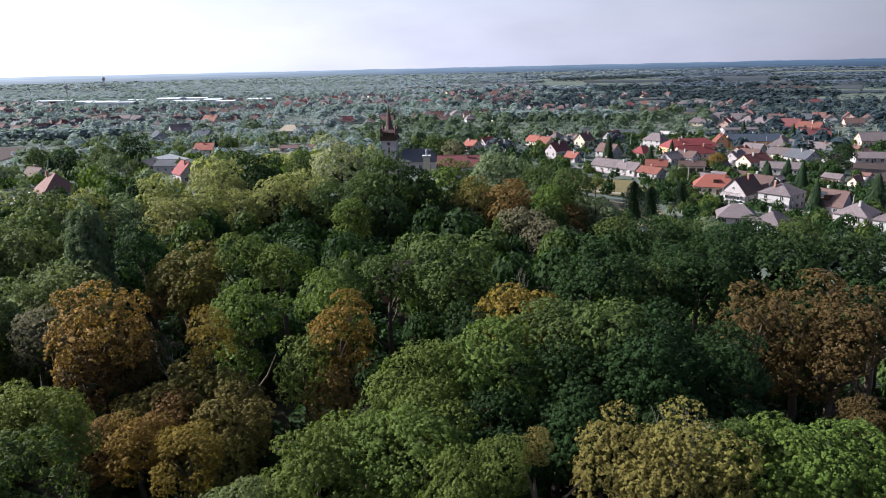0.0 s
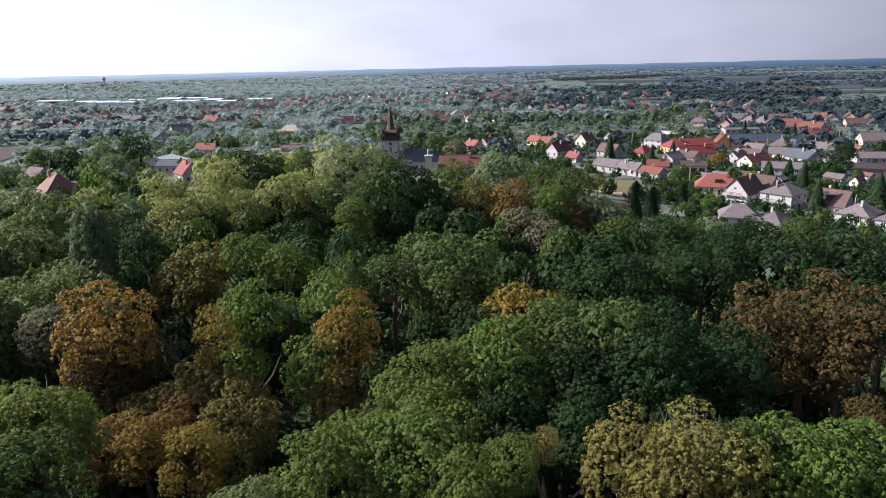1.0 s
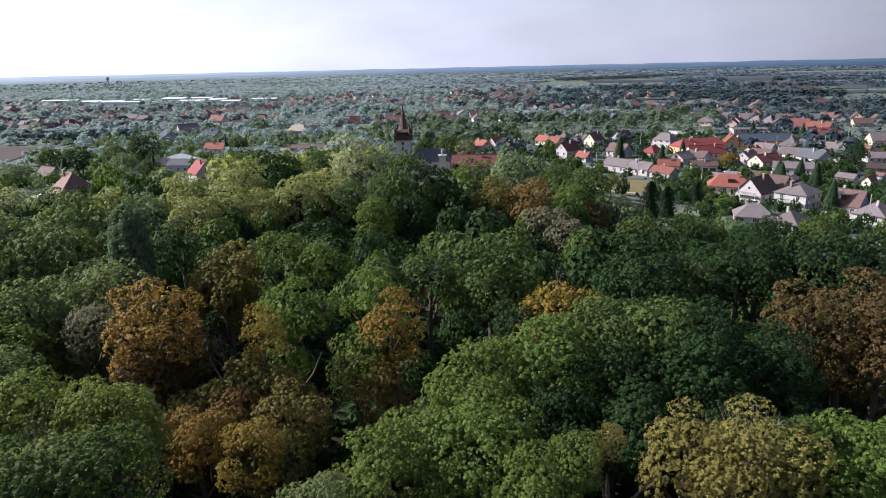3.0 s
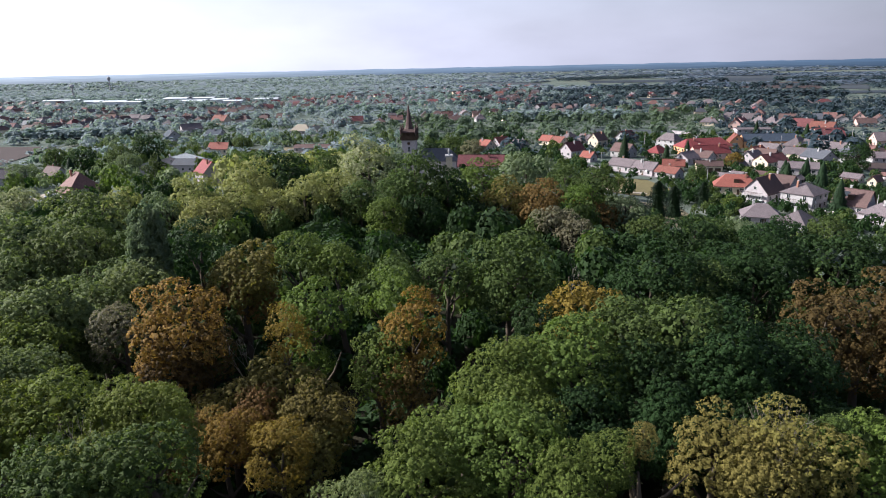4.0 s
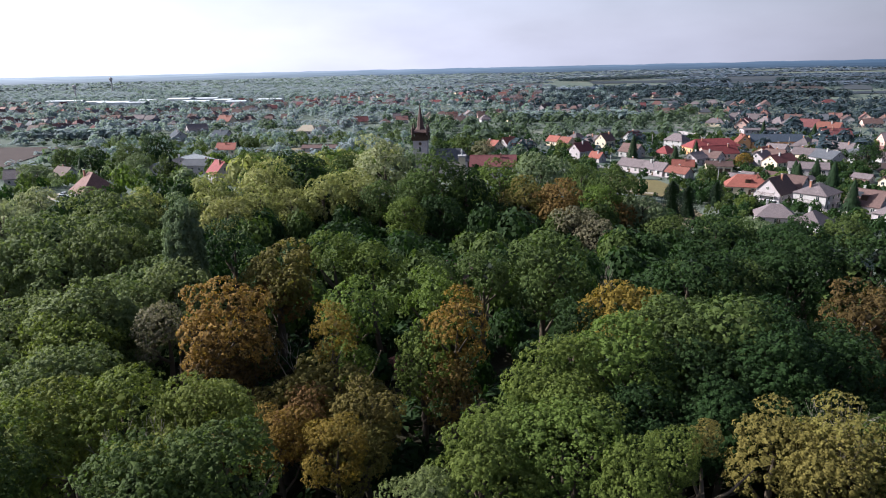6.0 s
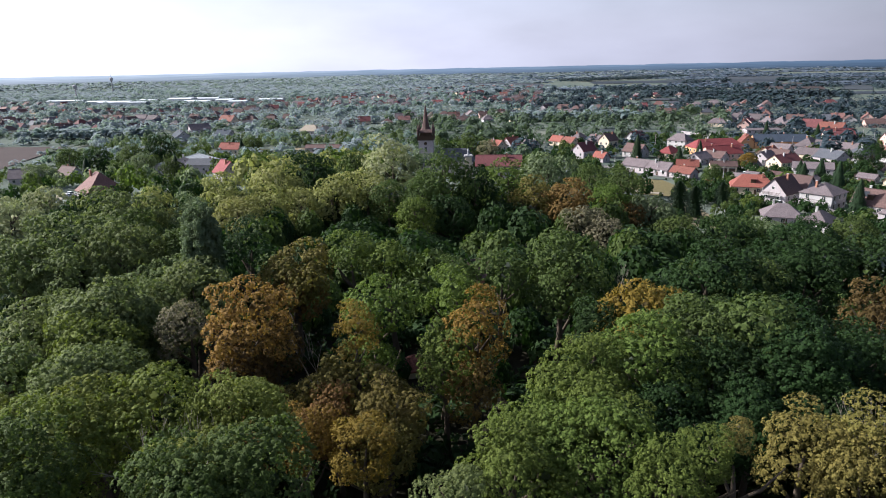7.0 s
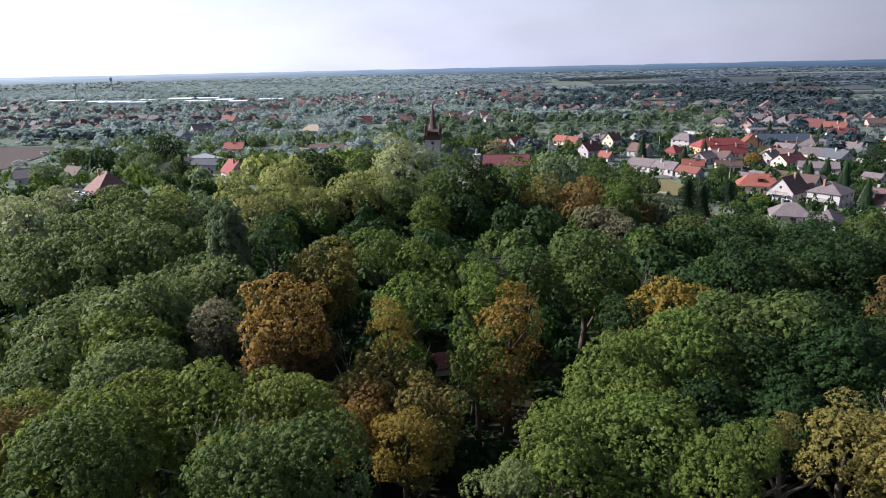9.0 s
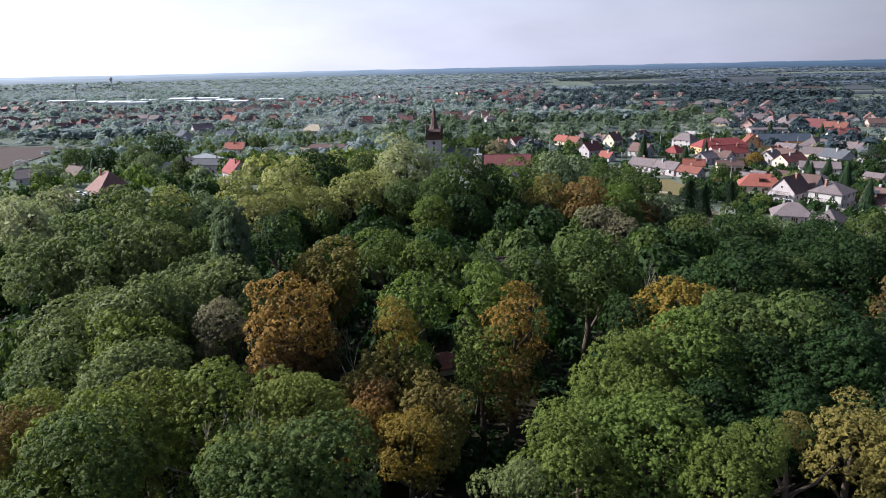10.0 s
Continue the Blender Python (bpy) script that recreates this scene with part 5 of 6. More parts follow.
def fence(x0, y0, x1, y1, high, mat, label):
    """Posts with two rails and upright slats between them."""
    thing = new("fence")
    thing.matrix_world = pose(x0, y0, height(x0, y0), 0, 0, math.degrees(math.atan2(y1 - y0, x1 - x0)))
    long = math.hypot(x1 - x0, y1 - y0)
    n = max(2, round(long / 2.2))
    for i in range(n + 1):
        px = long * i / n
        p = part("post", box(px - 0.16, px + 0.16, -0.16, 0.16, -0.4, high + 0.15), mat, thing)
        part("post_cap", box(px - 0.21, px + 0.21, -0.21, 0.21, high + 0.15, high + 0.23), mat, p)
        if i < n:
            for z in (0.25, high - 0.2):
                part("rail", box(px + 0.16, px + long / n - 0.16, -0.03, 0.03, z, z + 0.09), mat, thing)
            m = int(long / n / 0.28)
            for j in range(1, m):
                sx = px + long / n * j / m
                part("slat", box(sx - 0.055, sx + 0.055, -0.055, -0.032, 0.12, high), mat, thing)
    return tagged(thing, label, "fence", "garden fences")


fence(113.6, 200.8, 122.6, 190.4, 1.3, WHITE, "white post-and-slat garden fence before a house")
fence(104.6, 206.2, 112.8, 201.4, 1.3, GREY_WALL, "grey post-and-slat garden fence beside a house")
fence(152.0, 262.0, 172.0, 268.0, 1.2, DARK_WOOD, "dark wooden fence along a vegetable garden")
fence(70.0, 296.0, 60.0, 309.0, 1.2, GREY_WALL, "grey fence along the village street")


def garden_wall(x0, y0, x1, y1, high):
    thing = new("garden_wall")
    thing.matrix_world = pose(x0, y0, height(x0, y0), 0, 0, math.degrees(math.atan2(y1 - y0, x1 - x0)))
    long = math.hypot(x1 - x0, y1 - y0)
    part("wall_body", box(0, long, -0.15, 0.15, -0.5, high), WHITE, thing)
    part("coping", box(-0.05, long + 0.05, -0.22, 0.22, high, high + 0.12), GREY_WALL, thing)
    return tagged(thing, "long white plastered garden wall behind the village", "wall", "garden walls")


garden_wall(155.0, 448.0, 168.0, 424.0, 2.2)


def satellite_dish(x, y, z, turn, label):
    """A shallow bowl on an arm, fixed to a house wall."""
    thing = new("satellite_dish")
    thing.matrix_world = pose(x, y, z, 0, 0, turn)
    bm = lathe([(0.05, 0.0), (0.3, 0.05), (0.5, 0.16), (0.52, 0.16), (0.3, 0.02), (0.05, -0.03)], 16)
    bmesh.ops.transform(bm, matrix=pose(0, -0.45, 0, 65, 0, 0), verts=bm.verts)
    part("dish", bm, WHITE_SHEET, thing)
    part("arm", box(-0.03, 0.03, -0.45, 0.0, -0.03, 0.03), METAL, thing)
    return tagged(thing, label, "satellite dish", "satellite dishes")


def on_wall(hx, hy, turn, side, out, along, z, label):
    g = radians(turn + side)
    satellite_dish(hx + math.sin(g) * out + math.cos(g) * along, hy - math.cos(g) * out + math.sin(g) * along, z, turn + side, label)


on_wall(115.8, 209.0, B, 0, 5.25, -4.6, 3.2, "white satellite dish on a grey house wall")
on_wall(84.0, 281.0, A, 0, 3.6, 3.0, 2.6, "white satellite dish on a row house wall")


def roof_panels(thing, width, wall, rise, x0, many):
    """Dark solar panels lying on the slope towards -y."""
    tilt = math.degrees(math.atan2(rise, width / 2))
    mid = Vector((0, -width * 0.20, wall + rise * 0.60 + 0.30))
    for i in range(many):
        bm = box(-0.5, 0.5, -0.95, 0.95, 0, 0.05)
        bmesh.ops.transform(bm, matrix=pose(x0 + 1.06 * i, mid.y, mid.z, tilt, 0, 0), verts=bm.verts)
        part("solar_panel", bm, GLASS, thing, "dark solar panel")


roof_panels(white_house, 8.2, 3.6, 4.4, -3.6, 3)


shed_rng = random.Random(14)
sheds = 0
for _ in range(400):
    x, y = shed_rng.uniform(88, 225), shed_rng.uniform(240, 345)
    ln = shed_rng.uniform(4.0, 7.5)
    if sheds < 22 and x > 0.42 * y and not (158 < x < 192 and 270 < y < 300) and not any((x - hx) ** 2 + (y - hy) ** 2 < (hr + ln * 0.6 + 0.8) ** 2 for hx, hy, hr in HOUSES) and not inside(x, y, FIELDS[1]):
        roof = shed_rng.choice((GREY_TILE, BROWN_TILE, MUTED_RED, GREY_TILE))
        house(x, y, shed_rng.choice((A, B)) + shed_rng.uniform(-8, 8), ln, shed_rng.uniform(3.2, 4.6), shed_rng.uniform(2.0, 2.6), shed_rng.uniform(0.9, 1.8), roof, shed_rng.choice((CREAM, GREY_WALL, WHITE, PINK)),
              "small weathered garden outbuilding with a %s roof" % {"grey_slates": "grey", "brown_tiles": "brown", "muted_red_tiles": "muted red"}[roof.name.split(".")[0]], 0, 1, 0, True, "outbuilding", group="garden outbuildings")
        sheds += 1


# ---------------------------------------------------------------- parked cars, poles


def car(x, y, turn, colour, mat, z=0.0):
    thing = new("car")
    thing.matrix_world = pose(x, y, height(x, y) + 0.12 + z, 0, 0, turn)
    bm = box(-2.1, 2.1, -0.86, 0.86, 0.28, 0.82)
    bmesh.ops.bevel(bm, geom=bm.edges[:], offset=0.12, segments=2, affect="EDGES")
    part("body", bm, mat, thing)
    bm = bmesh.new()
    v = [bm.verts.new(p) for p in ((-1.75, -0.8, 0.8), (0.95, -0.8, 0.8), (0.95, 0.8, 0.8), (-1.75, 0.8, 0.8), (-1.3, -0.64, 1.4), (0.2, -0.64, 1.4), (0.2, 0.64, 1.4), (-1.3, 0.64, 1.4))]
    for f in ((0, 3, 2, 1), (4, 5, 6, 7), (0, 1, 5, 4), (1, 2, 6, 5), (2, 3, 7, 6), (3, 0, 4, 7)):
        bm.faces.new([v[i] for i in f])
    part("windows", bm, GLASS, thing)
    part("car_roof", box(-1.25, 0.15, -0.62, 0.62, 1.395, 1.45), mat, thing)
    for wx in (-1.3, 1.3):
        for wy in (-0.8, 0.8):
            bm = lathe([(0.31, -0.1), (0.31, 0.1)], 14)
            bmesh.ops.rotate(bm, matrix=Matrix.Rotation(radians(90), 3, "X"), verts=bm.verts)
            bmesh.ops.translate(bm, vec=(wx, wy, 0.31), verts=bm.verts)
            part("wheel", bm, TYRE, thing)
    return tagged(thing, colour + " parked car beside a house", "car", "parked cars")


TYRE = rough_material("tyre_rubber", (0.02, 0.02, 0.02), (0.035, 0.035, 0.035), 4.0, 0.9, 0.1)
SILVER_PAINT, WHITE_PAINT, RED_PAINT, DARK_PAINT = paint("silver_paint", (0.55, 0.56, 0.58)), paint("white_paint", (0.78, 0.78, 0.78)), paint("red_paint", (0.4, 0.03, 0.03)), paint("dark_paint", (0.04, 0.05, 0.07))
draped("yard", ((-160, 206), (-134, 204), (-140, 236), (-164, 236)), PATH, "pale gravel yard beside the red-roofed house", "yard", 0.1)
car(-152.5, 221.0, 30, "silver", SILVER_PAINT)
car(-155.5, 227.0, 30, "white", WHITE_PAINT)
car(-149.5, 215.5, 30, "dark", DARK_PAINT)
car(139.5, 216.0, -50, "white", WHITE_PAINT)
car(104.0, 214.0, -55, "silver", SILVER_PAINT)
car(99.0, 261.0, -53, "red", RED_PAINT)
car(121.0, 276.0, 20, "white", WHITE_PAINT)
car(214.0, 344.0, -6, "silver", SILVER_PAINT)
car(236.0, 341.0, -6, "dark", DARK_PAINT)


def pole(x, y, h, turn):
    thing = new("utility_pole")
    thing.matrix_world = pose(x, y, height(x, y), 0, 0, turn)
    part("shaft", lathe([(0.16, -0.5), (0.10, h)], 8), GREY_WALL, thing)
    part("crossarm", box(-0.9, 0.9, -0.06, 0.06, h - 0.5, h - 0.36), DARK_WOOD, thing)
    for i in (-0.75, 0.0, 0.75):
        bm = lathe([(0.05, h - 0.36), (0.07, h - 0.28), (0.03, h - 0.16)], 6)
        bmesh.ops.translate(bm, vec=(i, 0, 0), verts=bm.verts)
        part("insulator", bm, WHITE, thing)
    return tagged(thing, "grey concrete utility pole along the street", "utility pole", "utility poles")


for px, py, ph in ((235.4, 373, 9), (230, 355, 9), (112.3, 375, 8.5), (40.5, 346, 8.5), (180, 348, 8.5), (205, 345, 8.5), (100, 252, 8), (82, 279, 8), (68, 300, 8), (128, 190, 8)):
    pole(px, py, ph, 60)


def solar_shed(x, y, turn):
    """A low outbuilding with pale solar panels on its roof."""
    thing = new("shed")
    thing.matrix_world = pose(x, y, height(x, y), 0, 0, turn)
    part("wall", box(-4.5, 4.5, -3, 3, -1, 2.6), GREY_WALL, thing)
    r = part("roof", roof_shell(9, 6, 2.6, 1.4, 0), GREY_TILE, thing)
    for i in range(4):
        bm = box(-0.95, 0.95, -1.2, 1.2, 0, 0.06)
        bmesh.ops.transform(bm, matrix=pose(-3.2 + 2.15 * i, -1.7, 3.55, 25, 0, 0), verts=bm.verts)
        part("solar_panel", bm, WHITE_SHEET, r)
    HOUSES.append((x, y, 5))
    return tagged(thing, "low shed with pale panels on its roof", "shed")


solar_shed(-139.0, 191.0, 25)


# ---------------------------------------------------------------- gardens, hedges and far woods
def near_house(x, y, gap=1.0):
    return any((x - hx) ** 2 + (y - hy) ** 2 < (hr * 0.8 + gap) ** 2 for hx, hy, hr in HOUSES)


def in_field(x, y):
    return any(inside(x, y, q) for q in FIELDS)


conifer(58.7, 189.5, 12.0, 4.6, 2, "dark columnar conifer at the park's edge")
conifer(66.4, 196.0, 10.2, 4.4, 2, "dark columnar conifer at the park's edge")
conifer(83.1, 213.5, 8.6, 3.6, 2, "dark columnar conifer at the park's edge")
conifer(84.0, 318.0, 14.5, 3.4, 1, "tall dark spruce in the village")
conifer(103.0, 310.0, 9.5, 3.0)
conifer(117.5, 321.0, 10.5, 2.8)
conifer(120.5, 197.5, 11.8, 3.2, 0, "blue-grey spruce between two houses")
conifer(130.5, 248.0, 9.5, 3.0, 1)
conifer(146.0, 262.0, 9.0, 3.0)
conifer(137.0, 262.0, 8.5, 2.8)
conifer(138.0, 237.0, 11.5, 3.0, 1)
conifer(144.0, 203.0, 12.5, 3.8, 1, "tall dark spruce beside a white house")
conifer(212.0, 380.0, 12.0, 3.0, 1)
conifer(196.0, 410.0, 12.0, 2.6)
conifer(-130.0, 262.0, 11.0, 3.0)
conifer(-140.0, 380.0, 10.0, 2.6)
conifer(-172.0, 268.0, 12.0, 3.2, 1)

garden_rng = random.Random(33)
GARDEN = {}
CLEARINGS = [(-128, 190, 16), (-140, 200, 14), (-143, 222, 17), (-119, 255, 14), (-112, 240, 10), (-86, 200, 10), (-80, 190, 9), (-158, 234, 12)]


def garden(x0, y0, x1, y1, n, low=3.0, high=7.0, kinds=("green", "dark", "dark", "dark", "green", "dark"), grade="far", label=""):
    for _ in range(n):
        x, y = garden_rng.uniform(x0, x1), garden_rng.uniform(y0, y1)
        h = garden_rng.uniform(low, high)
        r = h * garden_rng.uniform(0.32, 0.5)
        if near_house(x, y, r * 0.7) or in_field(x, y) or crowded(x, y, r, 0.5) or any((x - cx) ** 2 + (y - cy) ** 2 < cr * cr for cx, cy, cr in CLEARINGS):
            continue
        if any(abs(x - hx) < hr + 1 and hy - 20 < y < hy and h > 1.3 + 0.2 * max(0, hy - y - hr * 0.7) for hx, hy, hr in HOUSES) or any(abs(x - hx) < hr and hy - 60 < y < hy and h + height(x, y) - height(hx, hy) > 2.0 + 0.15 * (hy - y) for hx, hy, hr in HOUSES if hx < 0 and hy < 420):
            continue
        kind = garden_rng.choice(kinds)
        PLANTED.append((x, y, r))
        GARDEN.setdefault(kind, []).append((x, y, r, h))


garden(60, 150, 175, 215, 520, 1.2, 6.0)
garden(66, 215, 175, 300, 1100, 1.2, 5.5)
garden(86, 170, 150, 240, 500, 1.0, 3.2)
garden(150, 215, 230, 250, 160, 1.0, 2.4)
garden(95, 300, 260, 430, 700, 2, 5.5)
garden(175, 215, 300, 345, 200, 3, 9)
garden(-30, 245, 70, 330, 220, 2.5, 7)
garden(-20, 330, 95, 420, 220, 2.5, 7)
garden(-290, 262, -180, 338, 260, 1.6, 3.6, ("grey", "green", "grey", "light"))
garden(-255, 338, -185, 440, 200, 1.6, 3.6, ("grey", "green", "grey", "light"))
garden(-180, 160, -95, 345, 330, 4, 9, ("grey", "green", "light", "grey", "dark", "green"))
garden(-95, 178, -35, 330, 260, 5, 11, ("yellow", "light", "green", "green"))
garden(-30, 178, 66, 250, 120, 3, 8)
# the distant kind brings its painted haze into this mix
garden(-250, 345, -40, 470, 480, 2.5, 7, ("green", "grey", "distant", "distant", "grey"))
tree(179, 280, 12.5, 6.6, "dark", 0.9, "mid", "broad dark garden tree beside the field", "garden trees")
tree(-3.1, 264.0, 22.0, 8.0, "green", 0.9, "mid", "", "garden trees")
tree(3.4, 254.0, 20.6, 4.6, "silver", 1.0, "mid", "", "garden trees")
tree(-13.6, 262.0, 19.4, 6.0, "dark", 0.9, "mid", "", "garden trees")
tree(22.0, 268.0, 12.0, 6.0, "green", 1.0, "far", "", "garden trees")


tree(-131.5, 262.0, 14.0, 5.7, "green", 0.95, "mid", "broad dull-green garden tree near a villa", "garden trees")
tree(-176.3, 350.0, 16.4, 8.9, "dark", 0.95, "mid", "", "garden trees")
tree(-162.0, 300.0, 12.5, 5.4, "grey", 0.95, "mid", "", "garden trees")
tree(-181.6, 330.0, 13.5, 7.3, "green", 0.95, "mid", "broad dull-green garden tree near a villa", "garden trees")
tree(-186.4, 300.0, 15.2, 8.0, "dark", 0.95, "mid", "broad deep-green garden tree near a villa", "garden trees")
tree(-204.8, 310.0, 14.4, 7.1, "green", 0.95, "mid", "broad dull-green garden tree near a villa", "garden trees")
tree(-188.1, 262.0, 13.2, 6.7, "grey", 0.95, "mid", "", "garden trees")
tree(-105.4, 300.0, 11.9, 7.9, "light", 0.95, "mid", "", "garden trees")
tree(-139.0, 400.0, 8.8, 6.0, "green", 0.95, "mid", "broad dull-green garden tree near a villa", "garden trees")
tree(-76.4, 262.0, 15.3, 8.2, "light", 0.95, "mid", "", "garden trees")
tree(45.1, 214.0, 14.4, 6.6, "green", 1.0, "mid", "", "garden trees")
tree(36.1, 224.0, 13.8, 4.1, "green", 1.0, "mid", "", "garden trees")
tree(54.8, 222.0, 10.5, 2.9, "light", 1.0, "mid", "", "garden trees")
tree(35.9, 180.0, 12.4, 4.4, "brown", 1.0, "mid", "", "garden trees")
tree(89.5, 205.0, 5.6, 3.2, "fresh", 1.0, "mid", "", "garden trees")
tree(121.7, 243.0, 7.0, 4.0, "fresh", 1.0, "mid", "", "garden trees")
tree(97.7, 258.0, 7.7, 4.2, "green", 1.0, "mid", "", "garden trees")
tree(127.9, 290.0, 8.3, 4.3, "gold", 1.0, "mid", "", "garden trees")


def tuft_arrays(rng, n, leaf, flat=0.0):
    """One small far tree or bush of unit size: sprays round a low dome."""
    d = rng.normal(0, 1, (n, 3))
    d[:, 2] = np.abs(d[:, 2]) * 0.9 - 0.1
    d /= np.linalg.norm(d, axis=1)[:, None]
    pos = d * rng.uniform(0.72, 1.05, n)[:, None]
    nrm = d + rng.normal(0, 0.35, (n, 3)) + np.array([0, 0, flat])
    nrm /= np.linalg.norm(nrm, axis=1)[:, None]
    t = np.cross(nrm, rng.normal(0, 1, (n, 3)))
    t /= np.linalg.norm(t, axis=1)[:, None]
    b = np.cross(nrm, t)
    return np.stack([pos + t * leaf, pos - t * leaf * 0.8 + b * leaf * 0.9, pos - t * leaf * 0.8 - b * leaf * 0.9], 1)


def thicket(name, places, kind, n, leaf, label, category, flat=0.0):
    """Countless small trees as one mesh: (x, y, radius, height) each."""
    rng = np.random.default_rng(len(places) + n)
    kinds = [tuft_arrays(rng, n, leaf, flat) for _ in range(6)]
    out = np.empty((len(places), n, 3, 3))
    for i, (x, y, r, h) in enumerate(places):
        g = rng.uniform(0, 6.28)
        c, s = math.cos(g), math.sin(g)
        q = kinds[i % 6]
        out[i, ..., 0] = (q[..., 0] * c - q[..., 1] * s) * r + x
        out[i, ..., 1] = (q[..., 0] * s + q[..., 1] * c) * r + y
        out[i, ..., 2] = q[..., 2] * h * 0.62 + h * 0.38 + height(x, y)
    v = out.reshape(-1, 3)
    me = bpy.data.meshes.new(name)
    me.vertices.add(len(v))
    me.vertices.foreach_set("co", v.ravel())
    nf = len(v) // 3
    me.loops.add(nf * 3)
    me.loops.foreach_set("vertex_index", np.arange(nf * 3))
    me.polygons.add(nf)
    me.polygons.foreach_set("loop_start", np.arange(nf) * 3)
    me.polygons.foreach_set("loop_total", np.full(nf, 3))
    me.materials.append(LEAF[kind])
    me.update(calc_edges=True)
    return tagged(new(name, me), label, category, "", "stuff")


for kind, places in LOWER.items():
    thicket("lower_trees", places, kind, 560, 0.105, "lower trees filling the wood, darkened as in the tall crowns' shade", "trees")
for kind, places in GARDEN.items():
    thicket("garden_trees", places, kind, 95, 0.2, "many small garden trees and shrubs between houses", "trees")

low = []
low_rng = random.Random(8)
for _ in range(2600):
    x, y = low_rng.uniform(-140, 72), low_rng.uniform(20, 182)
    if wood_edge(x, min(y, 177)) and not near_house(x, y) and not (64 < y < 74 and abs(x + 18.4) < 2.2):
        low.append((x, y, low_rng.uniform(1.4, 2.8), low_rng.uniform(1.6, 4.2)))
# dark leaves put the wood's shade into the shrubs too
thicket("undergrowth", low, "dark", 56, 0.24, "undergrowth of shrubs on the forest floor, darkened as in shade", "undergrowth")

# haze and cloud shade are put into the fallow fields' colours
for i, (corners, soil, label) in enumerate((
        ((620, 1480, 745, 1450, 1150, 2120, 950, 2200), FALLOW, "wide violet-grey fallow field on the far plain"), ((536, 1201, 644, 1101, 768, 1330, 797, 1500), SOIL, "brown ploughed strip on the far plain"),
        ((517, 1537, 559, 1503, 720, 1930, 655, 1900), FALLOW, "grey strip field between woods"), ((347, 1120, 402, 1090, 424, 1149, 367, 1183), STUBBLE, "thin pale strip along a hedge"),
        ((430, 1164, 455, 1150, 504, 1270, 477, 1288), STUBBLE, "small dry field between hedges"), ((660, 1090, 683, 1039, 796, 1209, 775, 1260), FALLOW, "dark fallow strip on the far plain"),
        ((330, 985, 760, 890, 800, 960, 345, 1070), HAZE_DARK_FALLOW, "dark bluish fallow field between hedges"), ((360, 1330, 860, 1240, 900, 1350, 380, 1450), HAZE_DARK_FALLOW, "dark fallow field before a wood"),
        ((380, 1700, 1250, 1560, 1330, 1760, 420, 1930), HAZE_DARK_FALLOW, "wide dark fallow field on the far plain"), ((450, 2280, 1800, 2100, 1900, 2420, 520, 2650), HAZE_DARK_FALLOW, "wide dark field near the horizon"),
        ((600, 3050, 2300, 2750, 2400, 3200, 700, 3600), HAZE_DARK_FALLOW, "broad dark field at the horizon"), ((404, 745, 441, 716, 487, 790, 442, 819), FALLOW, "dry field beside far houses"), ((257, 865, 336, 867, 351, 906, 271, 913), FALLOW, "thin stubble strip on the plain"),
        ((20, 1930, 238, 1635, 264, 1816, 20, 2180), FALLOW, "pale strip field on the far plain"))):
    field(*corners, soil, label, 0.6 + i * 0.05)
far_rng = random.Random(77)
zones = {"green": [], "dark": [], "grey": []}
for hx, hy, hr in HOUSES:
    if hy > 430 and abs(hx) < 450:
        for _ in range(5):
            g = far_rng.uniform(0, 6.28)
            h = far_rng.uniform(2.2, 5.0)
            # darker kind on the east, where cloud shade is put into the leaves
            zones["dark" if hx > 0 else "green"].append((hx + math.cos(g) * hr * far_rng.uniform(0.85, 1.3), hy + math.sin(g) * hr * far_rng.uniform(0.85, 1.3), h * 0.55, h))
zones["orchard"] = []
TALL = {key: [] for key in zones}
CT, ST = math.cos(radians(22)), math.sin(radians(22))
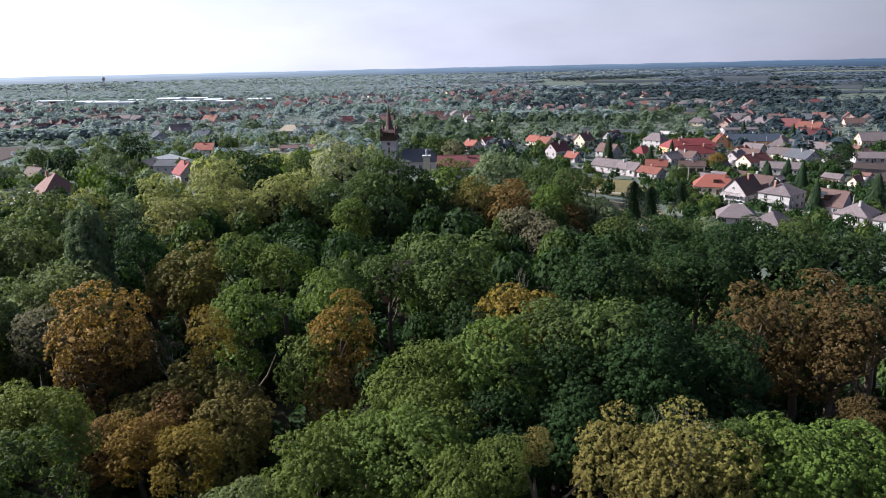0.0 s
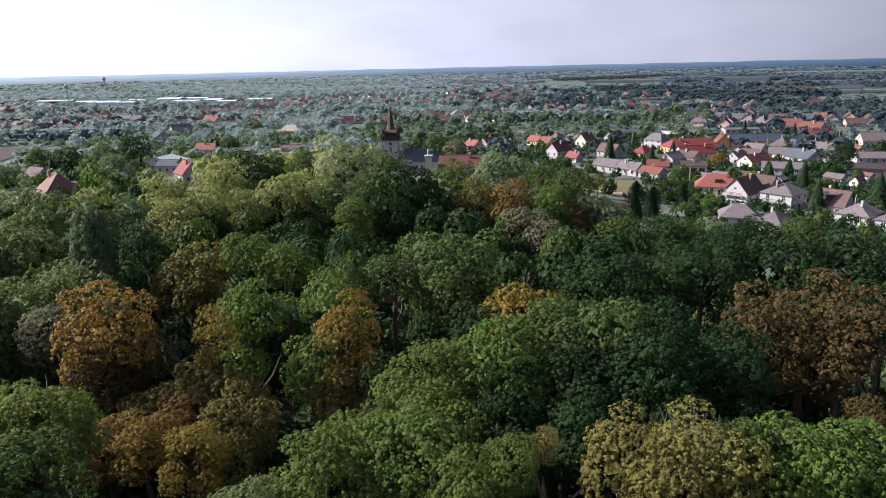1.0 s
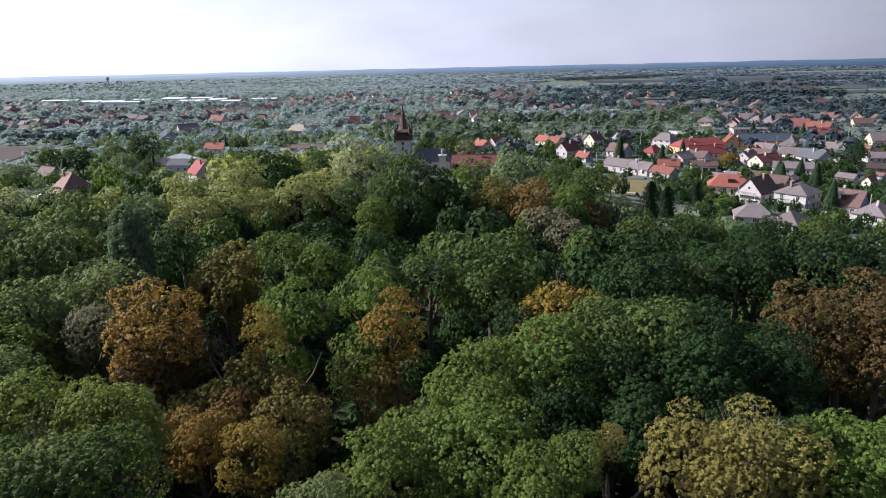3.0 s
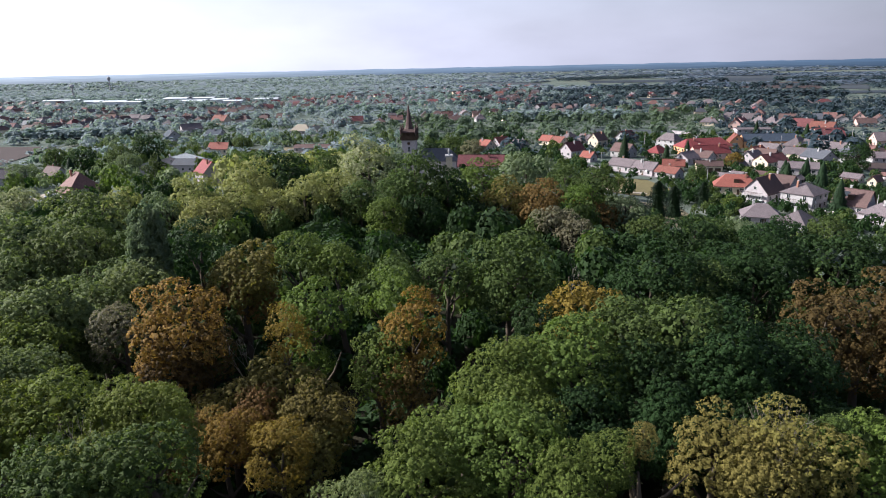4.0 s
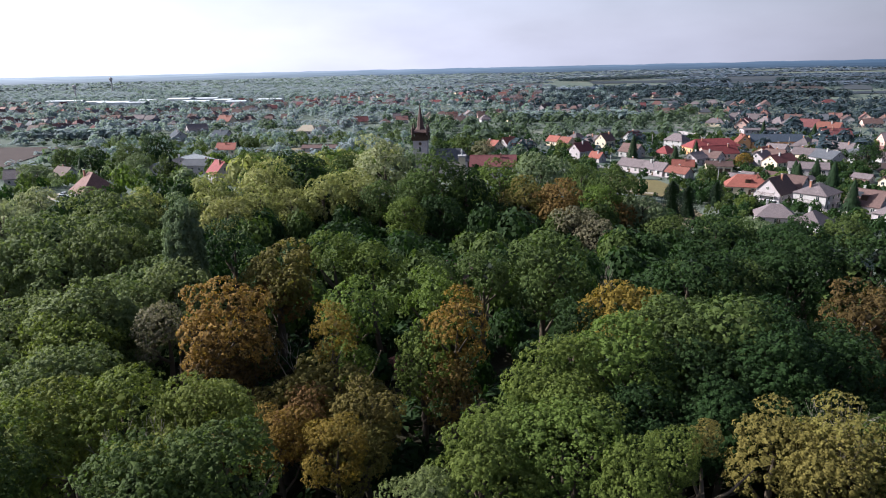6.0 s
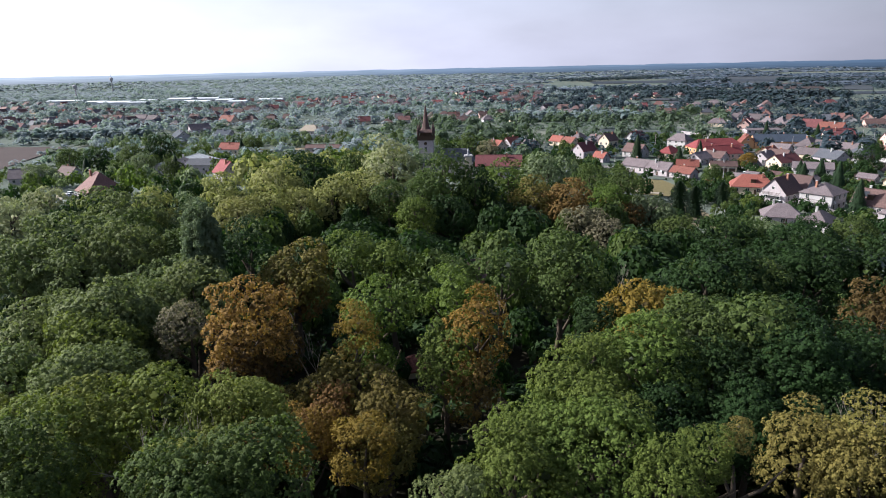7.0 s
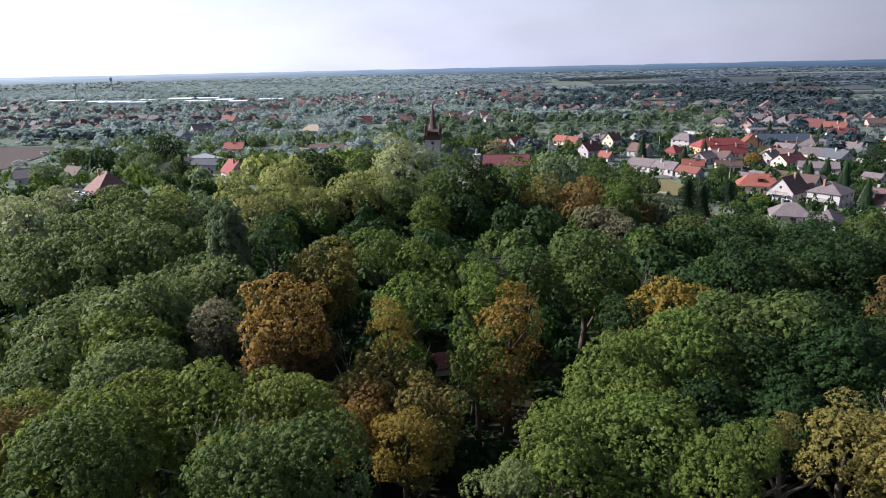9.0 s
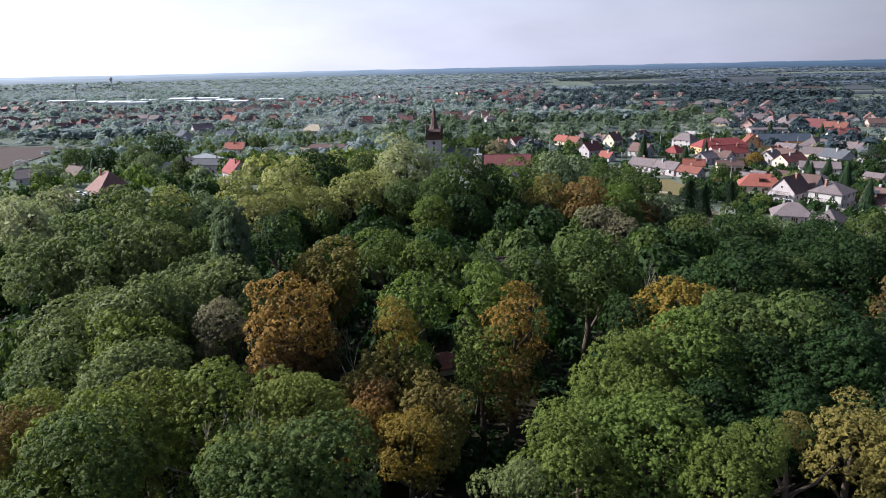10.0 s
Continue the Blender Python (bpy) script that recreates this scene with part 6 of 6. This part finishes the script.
for _ in range(160000):
    y = 330 + 1100 * far_rng.random() ** 0.8
    x = far_rng.uniform(-0.78 * y - 60, 0.76 * y + 60)
    # the plain is cut into long parcels: orchards in rows, rough bushes, meadows, groves
    u, v = (x * CT + y * ST) / 120, (y * CT - x * ST) / 46
    cu, cv = math.floor(u), math.floor(v)
    use = (noise.noise((cu * 3.7 + 0.5, cv * 5.3 + 0.5, 3.0)) + 0.5 * noise.noise((x * 0.004, y * 0.003, 8.0)) + 0.5) % 1.0
    edge = min(u - cu, cu + 1 - u) * 120 < 3.5 or min(v - cv, cv + 1 - v) * 46 < 3.0
    tall, orchard = 0.0, 395 < y < 640 and -0.12 * y < x < 0.42 * y
    if orchard:
        row = (round(v * 46 / 6.0) * 6.0 - v * 46)
        x, y, keep = x - ST * row, y + CT * row, 0.95
    elif x > 0.16 * y and y > 760:
        # open fields: long hedges and woods between them
        lane = y + 0.28 * x
        cl = math.floor(lane / 105)
        wood = noise.noise((cl * 1.7 + 0.5, math.floor((x + cl * 70) / 260) * 2.3 + 0.5, 6.0))
        keep, tall = (0.95, 5.0) if lane - cl * 105 < 9 else (0.85, 3.5) if wood > 0.12 else (0.012, 3.0)
    elif edge:
        keep, tall = 0.75, 2.0
    elif use < 0.34:
        row = (round(v * 46 / 7.0) * 7.0 - v * 46)
        x, y, keep = x - ST * row, y + CT * row, 0.9
    elif use < 0.62:
        keep, tall = 0.55, 1.2
    elif use < 0.72:
        keep = 0.18 if x < 0.1 * y else 0.5
    else:
        keep, tall = 0.8, 2.6
    if far_rng.random() > keep or in_field(x, y) or near_house(x, y, -1.5):
        continue
    h = far_rng.uniform(1.7, 3.4) + tall * far_rng.random() ** 1.5
    big = far_rng.random() < 0.075
    if big:
        h = far_rng.uniform(4.5, 11.0)
    r = h * far_rng.uniform(0.45, 0.7)
    tone = 0.8 * noise.noise((cu * 1.7 + 0.5, cv * 2.9 + 0.5, 31.0)) + far_rng.uniform(-0.25, 0.25)
    # east darker, west paler: cloud shade and haze put into the tone
    kind = "orchard" if orchard else "dark" if tone < -0.25 + 2.2 * x / y else "grey" if tone > 0.05 + 1.6 * x / y else "green"
    if y < 560 and kind in ("green", "grey") and (x > -0.12 * y or (cu + 2 * cv) % 3 == 0):
        kind = "orchard"
    (TALL if big else zones)[kind].append((x, y, r, h))
    if sum(map(len, zones.values())) > 23000:
        break
# these leaf kinds carry haze and cloud shade in their colour
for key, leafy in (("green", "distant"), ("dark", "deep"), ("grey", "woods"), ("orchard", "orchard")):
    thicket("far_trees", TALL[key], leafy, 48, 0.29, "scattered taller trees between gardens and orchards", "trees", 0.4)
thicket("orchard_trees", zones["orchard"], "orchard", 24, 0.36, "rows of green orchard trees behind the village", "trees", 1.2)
thicket("far_trees", zones["green"], "distant", 14, 0.5, "countless haze-paled green trees and bushes over the plain", "trees", 2.0)
thicket("far_trees", zones["dark"], "deep", 14, 0.5, "countless haze-blued dark trees and bushes over the plain", "trees", 2.0)
thicket("far_trees", zones["grey"], "woods", 14, 0.5, "countless haze-paled bushes and orchards over the plain", "trees", 2.0)

belts, deep_belts = [], []
for _ in range(90000):
    y = 1250 + 1350 * far_rng.random()
    x = far_rng.uniform(-0.78 * y - 60, 0.76 * y + 60)
    dens = noise.noise((x * 0.0013, y * 0.0065, 5.0)) + 0.5 * noise.noise((x * 0.005, y * 0.016, 2.0))
    if dens < (-0.32 if x < 0.16 * y else 0.0) or in_field(x, y) or x * x + y * y > 2560 ** 2:
        continue
    # the darker, bluer leaves grow commoner eastwards, as painted shade and haze
    (deep_belts if far_rng.random() < 0.3 + 1.6 * x / y else belts).append((x, y, far_rng.uniform(5, 10), far_rng.uniform(3.0, 6.5) + 10 * max(0, dens - 0.1) * far_rng.random()))
    if len(belts) + len(deep_belts) > 19000:
        break
for _ in range(60000):
    y = 2300 + 2350 * far_rng.random()
    x = far_rng.uniform(-0.8 * y, 0.78 * y)
    dens = noise.noise((x * 0.0008, y * 0.0036, 15.0)) + 0.5 * noise.noise((x * 0.003, y * 0.008, 12.0))
    if dens < (-0.12 if x < 0.16 * y else 0.02) or x * x + y * y > 4700 ** 2:
        continue
    (deep_belts if far_rng.random() < 0.25 + 1.6 * x / y else belts).append((x, y, far_rng.uniform(10, 20), far_rng.uniform(4, 9) + 14 * max(0, dens - 0.1) * far_rng.random()))
    if len(belts) + len(deep_belts) > 25000:
        break
# haze painted into both: paled leaves here, blued and darkened ones below
thicket("far_woods", belts, "woods", 9, 0.66, "haze-paled woods and tree belts in the far distance", "woods", 0.9)
thicket("far_woods", deep_belts, "remote", 9, 0.66, "haze-blued dark woods and tree belts in the far distance", "woods", 0.9)

for x0, y0, x1, y1, n, wide in ((296, 1215, 435, 1165, 240, 14), (305, 989, 537, 878, 500, 13), (363, 1957, 804, 2250, 420, 30), (811, 1426, 962, 1414, 300, 22), (832, 1611, 883, 1559, 90, 12), (581, 1265, 694, 1186, 36, 5), (659, 1605, 683, 1583, 40, 12), (562, 1535, 596, 1507, 50, 12),
                                (47, 584, 164, 579, 180, 7), (341, 799, 390, 726, 140, 8), (-358, 505, -261, 499, 160, 7),
                                (-428, 842, -408, 938, 120, 12), (-670, 1168, -318, 872, 260, 12), (-704, 2400, -204, 1976, 400, 40), (-951, 1876, -513, 1284, 300, 24), (-186, 742, -70, 762, 60, 9)):
    row = []
    for _ in range(n):
        u = far_rng.random()
        h = far_rng.uniform(4.5, 9.0) * (1 + y0 / 5000)
        row.append((x0 + (x1 - x0) * u + far_rng.uniform(-wide, wide), y0 + (y1 - y0) * u + far_rng.uniform(-wide, wide), h * 0.55, h))
    # deep brings painted cloud shade, distant painted haze
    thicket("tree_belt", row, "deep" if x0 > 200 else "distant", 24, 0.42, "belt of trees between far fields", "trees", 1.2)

# the hazy end of the plain, far behind everything: a glowing backdrop with the haze painted on
m, nt, b = material("haze_glow")
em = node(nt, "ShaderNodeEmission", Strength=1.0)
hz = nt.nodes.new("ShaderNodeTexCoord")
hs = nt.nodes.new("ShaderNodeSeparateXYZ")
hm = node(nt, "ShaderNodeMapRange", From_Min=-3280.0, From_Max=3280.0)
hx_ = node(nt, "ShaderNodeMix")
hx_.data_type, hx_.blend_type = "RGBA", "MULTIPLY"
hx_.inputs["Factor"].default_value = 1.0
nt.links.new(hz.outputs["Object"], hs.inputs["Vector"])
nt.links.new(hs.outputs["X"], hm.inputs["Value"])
# painted haze, pale towards the sun in the west, dark blue eastwards
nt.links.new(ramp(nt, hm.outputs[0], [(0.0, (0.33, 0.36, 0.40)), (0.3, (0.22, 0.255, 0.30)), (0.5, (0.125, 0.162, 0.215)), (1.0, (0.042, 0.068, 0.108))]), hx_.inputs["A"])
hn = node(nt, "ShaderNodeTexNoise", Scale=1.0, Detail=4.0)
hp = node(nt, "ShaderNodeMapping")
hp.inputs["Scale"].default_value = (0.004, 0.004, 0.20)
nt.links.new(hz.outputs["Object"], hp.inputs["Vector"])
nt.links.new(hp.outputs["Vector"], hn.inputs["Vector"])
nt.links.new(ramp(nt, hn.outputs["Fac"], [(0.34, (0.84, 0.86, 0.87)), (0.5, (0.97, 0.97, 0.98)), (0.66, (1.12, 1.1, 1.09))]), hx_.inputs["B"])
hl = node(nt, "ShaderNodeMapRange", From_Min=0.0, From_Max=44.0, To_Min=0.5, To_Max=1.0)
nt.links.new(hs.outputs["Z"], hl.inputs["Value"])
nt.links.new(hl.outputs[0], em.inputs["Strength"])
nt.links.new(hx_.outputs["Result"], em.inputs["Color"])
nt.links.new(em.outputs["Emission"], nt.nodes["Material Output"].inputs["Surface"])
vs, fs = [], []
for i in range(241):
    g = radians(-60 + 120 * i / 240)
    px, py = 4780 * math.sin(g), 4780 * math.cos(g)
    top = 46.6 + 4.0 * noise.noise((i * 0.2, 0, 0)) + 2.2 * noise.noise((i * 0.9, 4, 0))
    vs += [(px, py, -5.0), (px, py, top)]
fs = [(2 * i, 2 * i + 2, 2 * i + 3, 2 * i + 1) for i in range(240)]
tagged(new("backdrop", from_arrays("backdrop", vs, fs, [m])), "glowing backdrop painted as the blue hazy wooded horizon", "horizon", "", "structure")
